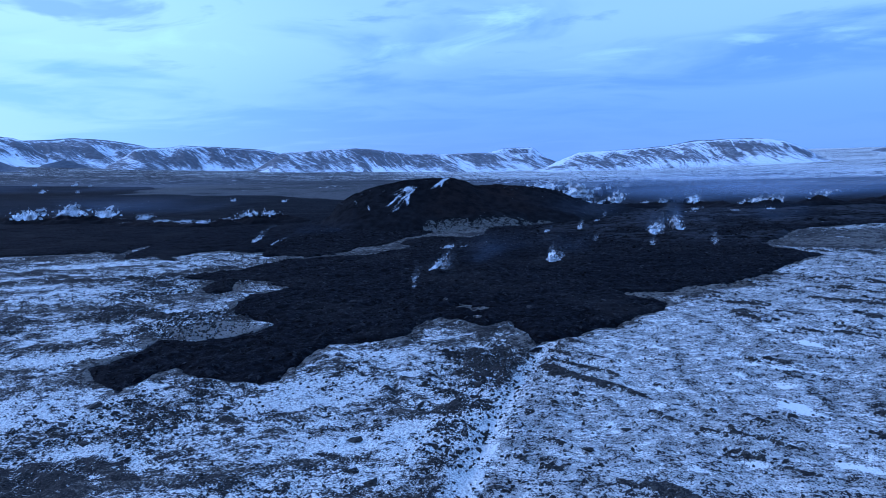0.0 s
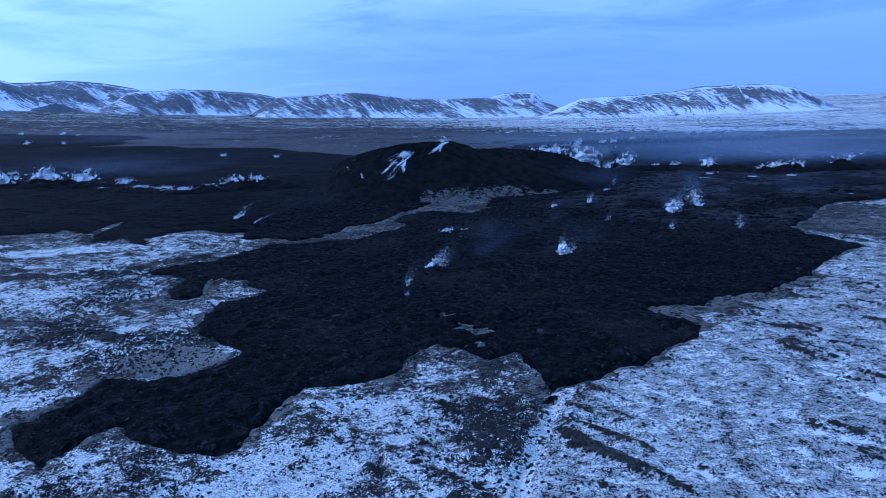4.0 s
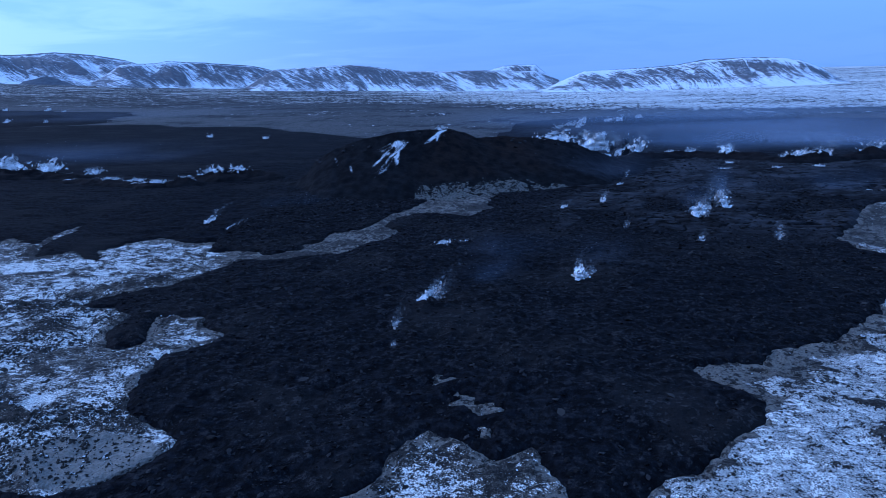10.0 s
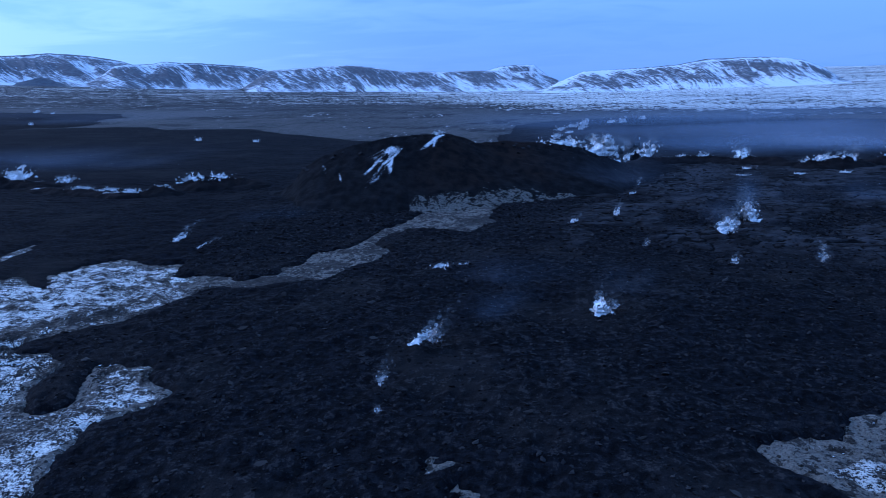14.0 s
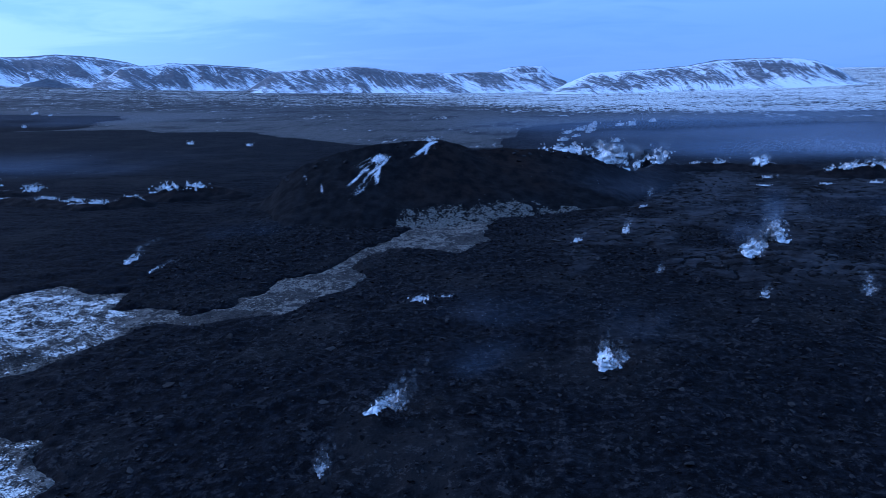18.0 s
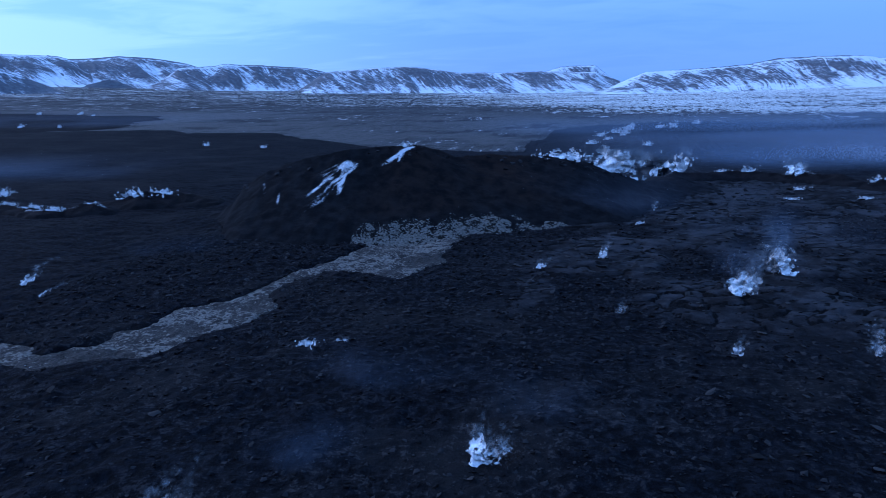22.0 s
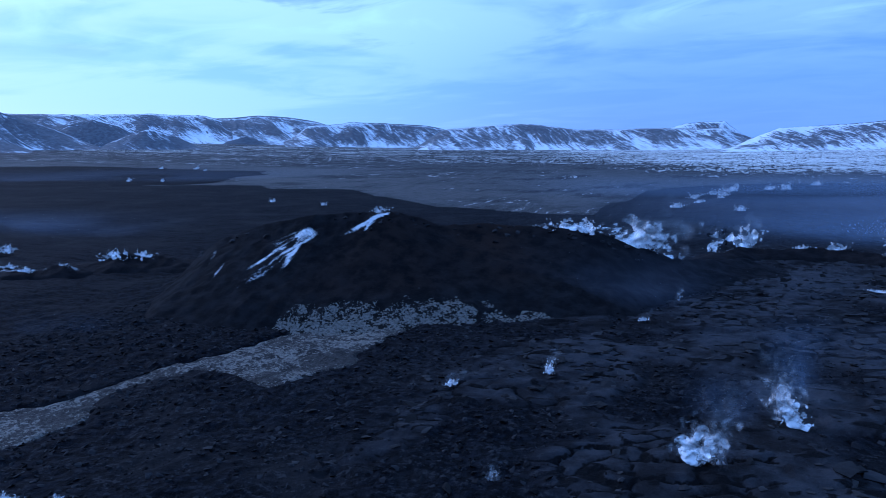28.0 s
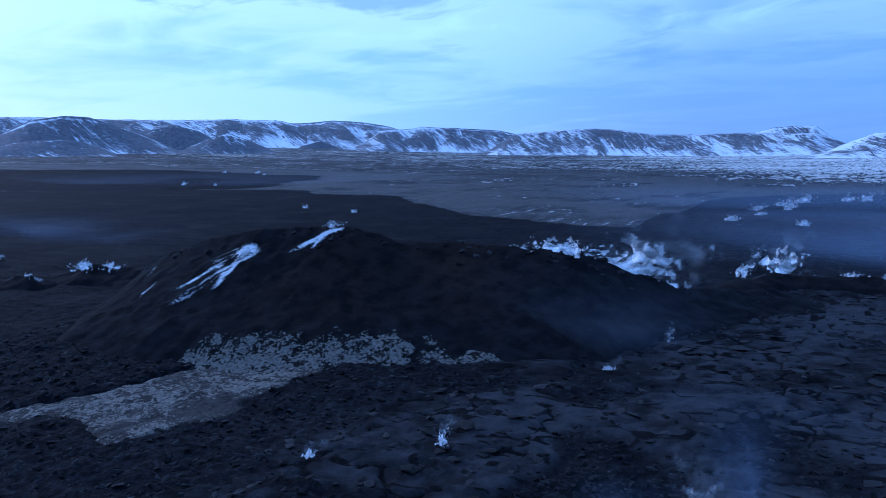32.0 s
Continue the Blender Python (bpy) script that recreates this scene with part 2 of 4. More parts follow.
def land(x, y):
    """Height of the old ground, without its small relief."""
    west, east = np.clip(x, -3200, 0), np.clip(x, 0, 1250)
    far = np.clip(y / 2900, 0, 1.6)
    h = -1.3 - 0.012 * west + 1.0e-5 * west ** 2 - 0.006 * east * np.exp(-np.hypot(x, y) / 800)
    h = h + 12 * far ** 2 + 1.5e-5 * east ** 2 * far ** 2 - 6 * np.exp(-((y - 1000) / 380) ** 2) * smooth(x, -900, 0)
    h = h - 4.5 * (1 - smooth(y, 140, 240))
    r = np.hypot(x, y)
    return h + smooth(r, 500, 2500) * 4 * fbm(x, y, 420, 3, 3) + 0.8 * fbm(x, y, 60, 2, 5)


def crest_distance(x, y):
    best, hz, side = np.full(x.shape, 1e9), np.zeros(x.shape), np.ones(x.shape)
    for (ax, ay, az), (bx, by, bz) in zip(CREST, CREST[1:]):
        dx, dy = bx - ax, by - ay
        t = np.clip(((x - ax) * dx + (y - ay) * dy) / (dx * dx + dy * dy), 0, 1)
        d = np.hypot(x - ax - t * dx, y - ay - t * dy)
        near = d < best
        hz = np.where(near, az + t * (bz - az), hz)
        side = np.where(near, np.sign((y - ay) * dx - (x - ax) * dy), side)
        best = np.where(near, d, best)
    return best, hz, side


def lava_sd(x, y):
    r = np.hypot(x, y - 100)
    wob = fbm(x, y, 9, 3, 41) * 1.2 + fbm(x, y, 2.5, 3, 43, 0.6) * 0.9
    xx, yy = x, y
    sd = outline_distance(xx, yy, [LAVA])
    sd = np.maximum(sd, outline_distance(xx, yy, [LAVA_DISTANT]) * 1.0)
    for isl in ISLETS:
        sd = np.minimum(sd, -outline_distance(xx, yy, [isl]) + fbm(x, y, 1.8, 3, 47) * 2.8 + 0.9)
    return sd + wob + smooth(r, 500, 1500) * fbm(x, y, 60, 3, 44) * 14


# ---- mesh helpers ----
def axis(parts):
    """Coordinates along one axis: (start, end, step) runs, joined."""
    out = []
    for lo, hi, step in parts:
        n = max(1, int(round((hi - lo) / step)))
        out.append(np.linspace(lo, hi, n, endpoint=False))
    return np.concatenate(out + [np.array([parts[-1][1]])])


def spread(lo, hi, step, end, growth):
    """Steps that grow from the near stretch outwards, below lo and above hi."""
    def tail(a, stop, s):
        out, d = [], step
        while abs(a) < abs(stop) or (a - stop) * s < 0:
            d *= growth
            a += s * d
            out.append(a)
            if len(out) > 400:
                break
        return np.array(out)
    return np.concatenate([tail(lo, end[0], -1)[::-1], axis([(lo, hi, step)]), tail(hi, end[1], 1)])


def grid_mesh(name, X, Y, Z, keep=None, attrs=None, uv=None, flat=False):
    """A mesh over a grid of points; keep: a mask of the faces; attrs: name and value for every point."""
    r, c = X.shape
    idx = np.arange(r * c).reshape(r, c)
    q = np.stack([idx[:-1, :-1], idx[:-1, 1:], idx[1:, 1:], idx[1:, :-1]], -1).reshape(-1, 4)
    if keep is not None:
        q = q[keep.reshape(-1)]
    used = np.zeros(r * c, bool)
    used[q.reshape(-1)] = True
    remap = np.cumsum(used) - 1
    q = remap[q]
    co = np.stack([X, Y, Z], -1).reshape(-1, 3)[used]
    me = bpy.data.meshes.new(name)
    me.vertices.add(len(co))
    me.vertices.foreach_set("co", co.astype(np.float32).reshape(-1))
    me.loops.add(q.size)
    me.loops.foreach_set("vertex_index", q.astype(np.int32).reshape(-1))
    me.polygons.add(len(q))
    me.polygons.foreach_set("loop_start", np.arange(0, q.size, 4, dtype=np.int32))
    me.polygons.foreach_set("use_smooth", np.full(len(q), not flat))
    for key, val in (attrs or {}).items():
        at = me.attributes.new(key, "FLOAT", "POINT")
        at.data.foreach_set("value", np.broadcast_to(val, X.shape).reshape(-1)[used].astype(np.float32))
    if uv is not None:
        lay = me.uv_layers.new(name="slope")
        w = np.stack(uv, -1).reshape(-1, 2)[used][q.reshape(-1)]
        lay.data.foreach_set("uv", w.astype(np.float32).reshape(-1))
    me.update(calc_edges=True)
    return me


def soup(name, verts, faces, attrs=None, flat=True):
    """A mesh from arrays of points and triangles."""
    me = bpy.data.meshes.new(name)
    me.vertices.add(len(verts))
    me.vertices.foreach_set("co", np.asarray(verts, np.float32).reshape(-1))
    f = np.asarray(faces, np.int32)
    me.loops.add(f.size)
    me.loops.foreach_set("vertex_index", f.reshape(-1))
    me.polygons.add(len(f))
    me.polygons.foreach_set("loop_start", np.arange(0, f.size, 3, dtype=np.int32))
    me.polygons.foreach_set("use_smooth", np.full(len(f), not flat))
    for key, val in (attrs or {}).items():
        at = me.attributes.new(key, "FLOAT", "POINT")
        at.data.foreach_set("value", np.asarray(val, np.float32))
    me.update(calc_edges=True)
    return me


# ---- materials ----
class Shade:
    """A material with short calls for its nodes."""

    def __init__(self, name, rough=0.9):
        self.mat = bpy.data.materials.new(name)
        self.mat.use_nodes = True
        self.nt = self.mat.node_tree
        self.bsdf = self.nt.nodes["Principled BSDF"]
        self.bsdf.inputs["Roughness"].default_value = rough
        self.bsdf.inputs["Specular IOR Level"].default_value = 0.25
        self.co = self.nt.nodes.new("ShaderNodeTexCoord")

    def node(self, kind):
        return self.nt.nodes.new(kind)

    def put(self, val, socket):
        if isinstance(val, (int, float)):
            socket.default_value = val
        elif isinstance(val, tuple):
            socket.default_value = (*val, 1) if len(val) == 3 and socket.type == "RGBA" else val
        else:
            self.nt.links.new(val, socket)

    def attr(self, key):
        n = self.node("ShaderNodeAttribute")
        n.attribute_name = key
        return n.outputs["Fac"]

    def at(self, scale=(1, 1, 1), turn=0, source="Object"):
        m = self.node("ShaderNodeMapping")
        self.nt.links.new(self.co.outputs[source], m.inputs[0])
        m.inputs["Scale"].default_value = scale
        m.inputs["Rotation"].default_value = (0, 0, radians(turn))
        return m.outputs[0]

    def noise(self, scale, detail=4, rough=0.55, where=None, distort=0.0):
        n = self.node("ShaderNodeTexNoise")
        self.put(where if where is not None else self.co.outputs["Object"], n.inputs["Vector"])
        n.inputs["Scale"].default_value, n.inputs["Detail"].default_value = scale, detail
        n.inputs["Roughness"].default_value, n.inputs["Distortion"].default_value = rough, distort
        return n.outputs["Fac"]

    def cell(self, scale, feature="DISTANCE_TO_EDGE", where=None):
        n = self.node("ShaderNodeTexVoronoi")
        n.feature = feature
        self.put(where if where is not None else self.co.outputs["Object"], n.inputs["Vector"])
        n.inputs["Scale"].default_value = scale
        return n.outputs["Distance"]

    def math(self, op, a, b=0.0, clamp=False):
        n = self.node("ShaderNodeMath")
        n.operation, n.use_clamp = op, clamp
        self.put(a, n.inputs[0]), self.put(b, n.inputs[1])
        return n.outputs[0]

    def step(self, val, lo, hi, to=(0.0, 1.0)):
        n = self.node("ShaderNodeMapRange")
        n.interpolation_type = "SMOOTHSTEP"
        self.put(val, n.inputs[0])
        for i, v in enumerate((lo, hi, *to)):
            n.inputs[i + 1].default_value = v
        return n.outputs[0]

    def mix(self, f, a, b):
        n = self.node("ShaderNodeMix")
        n.data_type = "RGBA"
        self.put(f, n.inputs[0]), self.put(a, n.inputs[6]), self.put(b, n.inputs[7])
        return n.outputs[2]

    def finish(self, color, height=None, strength=0.5, distance=0.1, rough=None):
        self.put(color, self.bsdf.inputs["Base Color"])
        if rough is not None:
            self.put(rough, self.bsdf.inputs["Roughness"])
        if height is not None:
            b = self.node("ShaderNodeBump")
            b.inputs["Strength"].default_value, b.inputs["Distance"].default_value = strength, distance
            self.put(height, b.inputs["Height"])
            self.put(b.outputs[0], self.bsdf.inputs["Normal"])
        return self.mat


def moss_cover(s):
    """Pale woolly moss in clumps, with dark gaps of bare rock."""
    clump, tuft, fuzz = s.noise(0.30, 5, 0.65, None, 0.4), s.noise(1.1, 4, 0.65), s.noise(3.2, 3, 0.6)
    tone = s.math("ADD", s.math("MULTIPLY", tuft, 0.6), s.math("MULTIPLY", fuzz, 0.4))
    pale = s.mix(s.step(tone, 0.40, 0.60), (0.095, 0.089, 0.077), (0.195, 0.184, 0.160))
    gap = s.step(s.math("ADD", s.math("MULTIPLY", clump, 0.66), s.math("MULTIPLY", tuft, 0.34)), 0.450, 0.500)
    return s.mix(gap, (0.011, 0.0105, 0.010), pale)


def heath_material():
    s = Shade("snowy_heath")
    snow, melt, frost, crag, far = s.attr("snow"), s.attr("melt"), s.attr("frost"), s.attr("crag"), s.attr("far")
    grit, fine, mid, wide = s.noise(1.7, 3, 0.6), s.noise(0.62, 4, 0.62), s.noise(0.22, 5, 0.62), s.noise(0.045, 4, 0.55)
    wind = s.noise(0.6, 4, 0.62, s.at((0.62, 1.35, 1), -24))
    broad, long = s.noise(0.012, 6, 0.68), s.noise(0.05, 5, 0.62, s.at((1.1, 0.35, 1), 8))

    def around(n, k):
        return s.math("MULTIPLY", s.math("SUBTRACT", n, 0.5), k)
    speck = s.noise(3.4, 3, 0.6)
    tuft = s.noise(7.0, 2, 0.5)
    melted = s.step(s.math("ADD", melt, s.math("ADD", around(fine, 1.3), around(speck, 0.9))), 0.42, 0.60)
    moss = s.mix(s.step(s.math("ADD", s.math("MULTIPLY", speck, 0.4), s.math("MULTIPLY", grit, 0.6)), 0.44, 0.56), (0.024, 0.022, 0.019), (0.165, 0.152, 0.128))
    soil = s.mix(s.step(s.math("ADD", s.math("MULTIPLY", fine, 0.5), s.math("MULTIPLY", speck, 0.5)), 0.46, 0.60), (0.013, 0.012, 0.0115), (0.090, 0.083, 0.070))
    ground = s.mix(s.step(s.math("ADD", s.math("MULTIPLY", mid, 0.6), s.math("MULTIPLY", wind, 0.4)), 0.44, 0.52), soil, moss)
    woolly = moss_cover(s)
    ground = s.mix(s.math("MULTIPLY", s.step(s.math("ADD", melt, around(fine, 0.8)), 0.40, 0.62), 0.85), ground, woolly)
    ground = s.mix(s.attr("strip"), ground, woolly)
    ground = s.mix(s.math("MULTIPLY", s.step(s.math("ADD", crag, s.math("ADD", around(grit, 2.2), around(fine, 3.0))), 0.44, 0.54), 0.88), ground, s.mix(s.step(speck, 0.5, 0.62), (0.010, 0.0095, 0.0095), (0.050, 0.045, 0.038)))
    flake = s.noise(0.16, 4, 0.65, s.at((0.9, 0.22, 1), 5))
    heather = s.mix(s.step(s.math("ADD", s.math("MULTIPLY", broad, 0.45), s.math("ADD", s.math("MULTIPLY", long, 0.25), s.math("MULTIPLY", flake, 0.3))), 0.44, 0.56), (0.008, 0.0085, 0.0095), (0.050, 0.050, 0.051))
    heather = s.mix(s.attr("plain"), heather, s.mix(s.step(flake, 0.35, 0.6), (0.052, 0.050, 0.047), (0.072, 0.069, 0.064)))
    ground = s.mix(far, ground, heather)
    amount = s.math("ADD", s.math("ADD", s.math("ADD", snow, around(tuft, 0.9)), around(speck, 1.5)), s.math("ADD", s.math("ADD", around(grit, 1.8), around(mid, 1.5)), s.math("ADD", around(fine, 1.6), around(wind, 1.5))))
    distant = s.math("ADD", snow, s.math("ADD", around(flake, 3.4), s.math("ADD", around(long, 1.2), s.math("ADD", around(broad, 1.0), around(wide, 0.6)))))
    cover = s.step(amount, 0.48, 0.53)
    fleck = s.step(s.math("ADD", s.noise(0.11, 4, 0.65, s.at((0.8, 0.5, 1), 6)), s.math("MULTIPLY", snow, 0.16)), 0.70, 0.73)
    cover = s.mix(far, cover, s.math("MAXIMUM", s.step(distant, 0.46, 0.58), s.math("MULTIPLY", fleck, 0.8)))
    dirty_shaded = s.mix(s.step(s.math("ADD", s.math("MULTIPLY", wide, 0.5), s.math("MULTIPLY", amount, 0.45)), 0.50, 0.68), (0.36, 0.355, 0.335), (0.97, 0.96, 0.90))
    # grey speckle: fine relief shading put into the colour of the dirty snow
    dirty_shaded = s.mix(s.step(s.math("ADD", s.math("MULTIPLY", speck, 0.5), s.math("ADD", s.math("MULTIPLY", grit, 0.3), s.math("MULTIPLY", tuft, 0.2))), 0.43, 0.56), (0.44, 0.435, 0.41), dirty_shaded)
    # thin snow that the moss tips break through
    tips = s.step(s.math("ADD", s.math("ADD", s.math("MULTIPLY", grit, 0.26), s.math("MULTIPLY", speck, 0.30)), s.math("ADD", s.math("MULTIPLY", tuft, 0.20), s.math("MULTIPLY", wind, 0.30))), 0.470, 0.540)
    thin = s.mix(tips, (0.085, 0.080, 0.073), s.mix(s.step(mid, 0.35, 0.65), (0.40, 0.395, 0.37), (0.70, 0.69, 0.65)))
    drift = s.step(amount, 1.0, 1.06)
    frosted = s.mix(drift, s.mix(s.step(amount, 0.20, 0.30), soil, thin), (0.97, 0.96, 0.90))
    col = s.mix(frost, s.mix(cover, ground, dirty_shaded), s.mix(melted, frosted, ground))
    # a shelf of bare pale silt
    silt = s.math("MULTIPLY", s.step(s.math("ADD", s.attr("silt"), around(fine, 0.5)), 0.22, 0.42), 0.92)
    col = s.mix(silt, col, s.mix(s.step(grit, 0.35, 0.65), (0.17, 0.162, 0.142), (0.25, 0.24, 0.215)))
    h = s.math("ADD", s.math("ADD", s.math("MULTIPLY", fine, 0.8), s.math("MULTIPLY", speck, 0.22)), s.math("ADD", s.math("MULTIPLY", grit, 0.55), mid))
    return s.finish(col, h, 1.0, 1.2)


def lava_material(name="fresh_lava"):
    s = Shade(name, 0.95)
    s.bsdf.inputs["Specular IOR Level"].default_value = 0.03
    grit, fine, mid, wide = s.noise(1.7, 3, 0.6), s.noise(0.55, 4, 0.62), s.noise(0.16, 5, 0.6), s.noise(0.025, 4, 0.55)
    dust_haze = s.attr("dust_haze")
    slab, crack = s.attr("slab"), s.attr("crack")
    dark = s.mix(s.step(fine, 0.40, 0.62), (0.0036, 0.0038, 0.0049), (0.0092, 0.0099, 0.0128))
    col = s.mix(s.step(s.math("ADD", wide, s.math("MULTIPLY", fine, 0.25)), 0.62, 0.78), dark, (0.0125, 0.0122, 0.0130))
    chips = s.step(s.math("ADD", s.math("MULTIPLY", grit, 0.35), s.math("ADD", s.math("MULTIPLY", fine, 0.45), s.math("MULTIPLY", mid, 0.3))), 0.60, 0.635)
    col = s.mix(s.math("MULTIPLY", chips, s.math("MULTIPLY", s.attr("chip"), s.step(wide, 0.35, 0.65, (0.35, 1.0)))), col, (0.032, 0.030, 0.030))
    # paler bluish tone: patches of dust, and haze painted on the far field
    col = s.mix(s.math("MULTIPLY", dust_haze, s.step(s.math("ADD", s.math("MULTIPLY", fine, 0.5), s.math("MULTIPLY", mid, 0.5)), 0.40, 0.60)), col, (0.030, 0.031, 0.035))
    plate = s.mix(s.step(s.math("ADD", s.math("MULTIPLY", wide, 0.5), s.math("MULTIPLY", mid, 0.5)), 0.40, 0.60), (0.0120, 0.0116, 0.0122), (0.040, 0.0405, 0.045))
    plate = s.mix(s.step(s.math("ADD", crack, s.math("MULTIPLY", s.math("SUBTRACT", fine, 0.5), 0.9)), 0.45, 0.8), plate, (0.0055, 0.0055, 0.006))
    col = s.mix(s.math("MULTIPLY", slab, 0.9), col, plate)
    h = s.math("ADD", s.math("MULTIPLY", fine, 0.9), s.math("ADD", s.math("MULTIPLY", grit, 0.45), mid))
    h = s.math("MULTIPLY", h, s.step(slab, 0.0, 1.0, (1.0, 0.75)))
    return s.finish(col, h, 1.0, 0.6)


def hill_material():
    s = Shade("crater_slope", 0.95)
    s.bsdf.inputs["Specular IOR Level"].default_value = 0.03
    fine, mid, wide = s.noise(0.75, 4, 0.65), s.noise(0.18, 5, 0.6), s.noise(0.03, 3, 0.5)
    moss, rust, salt = s.attr("moss"), s.attr("rust"), s.attr("salt")
    dark = s.mix(s.step(mid, 0.35, 0.7), (0.0054, 0.0055, 0.0065), (0.0140, 0.0138, 0.0148))
    col = s.mix(s.math("MULTIPLY", rust, s.step(mid, 0.3, 0.6)), dark, (0.020, 0.0135, 0.0105))
    grit = s.noise(1.5, 4, 0.65)
    clod = s.noise(0.55, 4, 0.65)
    ragged = s.math("ADD", s.math("MULTIPLY", s.math("SUBTRACT", grit, 0.5), 1.8), s.math("MULTIPLY", s.math("SUBTRACT", clod, 0.5), 3.0))
    m = s.step(s.math("ADD", moss, s.math("MULTIPLY", ragged, s.math("MULTIPLY", moss, 2.2, True))), 0.46, 0.62)
    col = s.mix(s.math("MULTIPLY", m, 0.75), col, moss_cover(s))
    thread = s.noise(1.6, 4, 0.7)
    w = s.step(s.math("ADD", salt, s.math("MULTIPLY", s.math("SUBTRACT", thread, 0.5), 1.6)), 0.34, 0.95)
    col = s.mix(w, col, (0.62, 0.63, 0.64))
    return s.finish(col, s.math("ADD", fine, mid), 0.8, 0.4)


def mountain_material():
    s = Shade("snow_streaked_mountain")
    drift = s.attr("snow")
    streak = s.noise(1.0, 6, 0.62, s.at((0.055, 0.0045, 1), 0, "UV"), 0.5)
    thin = s.noise(1.0, 5, 0.68, s.at((0.17, 0.010, 1), 0, "UV"), 0.2)
    patch, rough = s.noise(0.008, 5, 0.65), s.noise(0.06, 6, 0.75)

    def around(n, k):
        return s.math("MULTIPLY", s.math("SUBTRACT", n, 0.5), k)
    amount = s.math("ADD", s.math("ADD", drift, around(patch, 1.0)), s.math("ADD", around(streak, 1.1), s.math("ADD", around(thin, 1.6), around(rough, 1.3))))
    # rock lifted and tinted blue: distance haze put into its colour
    rock = s.mix(s.step(rough, 0.35, 0.65), (0.085, 0.088, 0.102), (0.15, 0.155, 0.17))
    col = s.mix(s.step(amount, 0.34, 0.76), rock, (0.78, 0.81, 0.85))
    return s.finish(col, s.math("ADD", streak, rough), 0.5, 5.0)


def steam_material(name="steam", tone=(0.95, 0.96, 0.97)):
    s = Shade(name, 1.0)
    s.mat.surface_render_method = "BLENDED"
    nt = s.nt
    dens = s.attr("dens")
    geo = s.node("ShaderNodeNewGeometry")
    small = s.noise(1.1, 3, 0.6, geo.outputs["Position"], 0.3)
    alpha = s.math("MULTIPLY", dens, s.step(small, 0.25, 0.75, (0.70, 1.5)), True)
    up = s.node("ShaderNodeVectorMath")
    up.operation = "MULTIPLY_ADD"
    nt.links.new(geo.outputs["Normal"], up.inputs[0])
    up.inputs[1].default_value, up.inputs[2].default_value = (0.45, 0.45, 0.45), (0, 0, 0.8)
    norm = s.node("ShaderNodeVectorMath")
    norm.operation = "NORMALIZE"
    nt.links.new(up.outputs[0], norm.inputs[0])
    clear, white, out = s.node("ShaderNodeBsdfTransparent"), s.node("ShaderNodeBsdfDiffuse"), s.node("ShaderNodeMixShader")
    white.inputs[0].default_value = (*tone, 1)
    nt.links.new(norm.outputs[0], white.inputs["Normal"])
    nt.links.new(clear.outputs[0], out.inputs[1]), nt.links.new(white.outputs[0], out.inputs[2])
    nt.links.new(alpha, out.inputs[0])
    nt.links.new(out.outputs[0], nt.nodes["Material Output"].inputs[0])
    nt.nodes.remove(s.bsdf)
    return s.mat


HEATH, LAVA_ROCK, SLOPE, MOUNTAIN, STEAM = heath_material(), lava_material(), hill_material(), mountain_material(), steam_material()
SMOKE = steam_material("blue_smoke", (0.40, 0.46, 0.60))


def structure(name, me, material, label, category, kind="structure"):
    me.materials.append(material)
    return tagged(new(name, me), label, category, kind=kind)


# an old track, filled with snow, that leads down from a bay of the lava edge
TRACK = [(9, 194), (5, 177), (3, 163), (1, 151), (0, 141), (-4, 60)]


def track_x(y):
    ys = np.array([p[1] for p in TRACK[::-1]], float)
    xs = np.array([p[0] for p in TRACK[::-1]], float)
    return np.interp(y, ys, xs)


def track_distance(x, y):
    return np.abs(x - track_x(y) + 0.8 * fbm(x, y, 6, 2, 77)) + np.maximum(y - 194, 0)


# ---- ground: one sheet of heath to the horizon ----
SHEET = {}


def heath_height(x, y):
    """Height of the sheet of heath, between its points."""
    xs, ys, z = SHEET["xs"], SHEET["ys"], SHEET["z"]
    i, j = np.clip(np.searchsorted(xs, x) - 1, 0, len(xs) - 2), np.clip(np.searchsorted(ys, y) - 1, 0, len(ys) - 2)
    u, v = (x - xs[i]) / (xs[i + 1] - xs[i]), (y - ys[j]) / (ys[j + 1] - ys[j])
    return (z[j, i] * (1 - u) + z[j, i + 1] * u) * (1 - v) + (z[j + 1, i] * (1 - u) + z[j + 1, i + 1] * u) * v


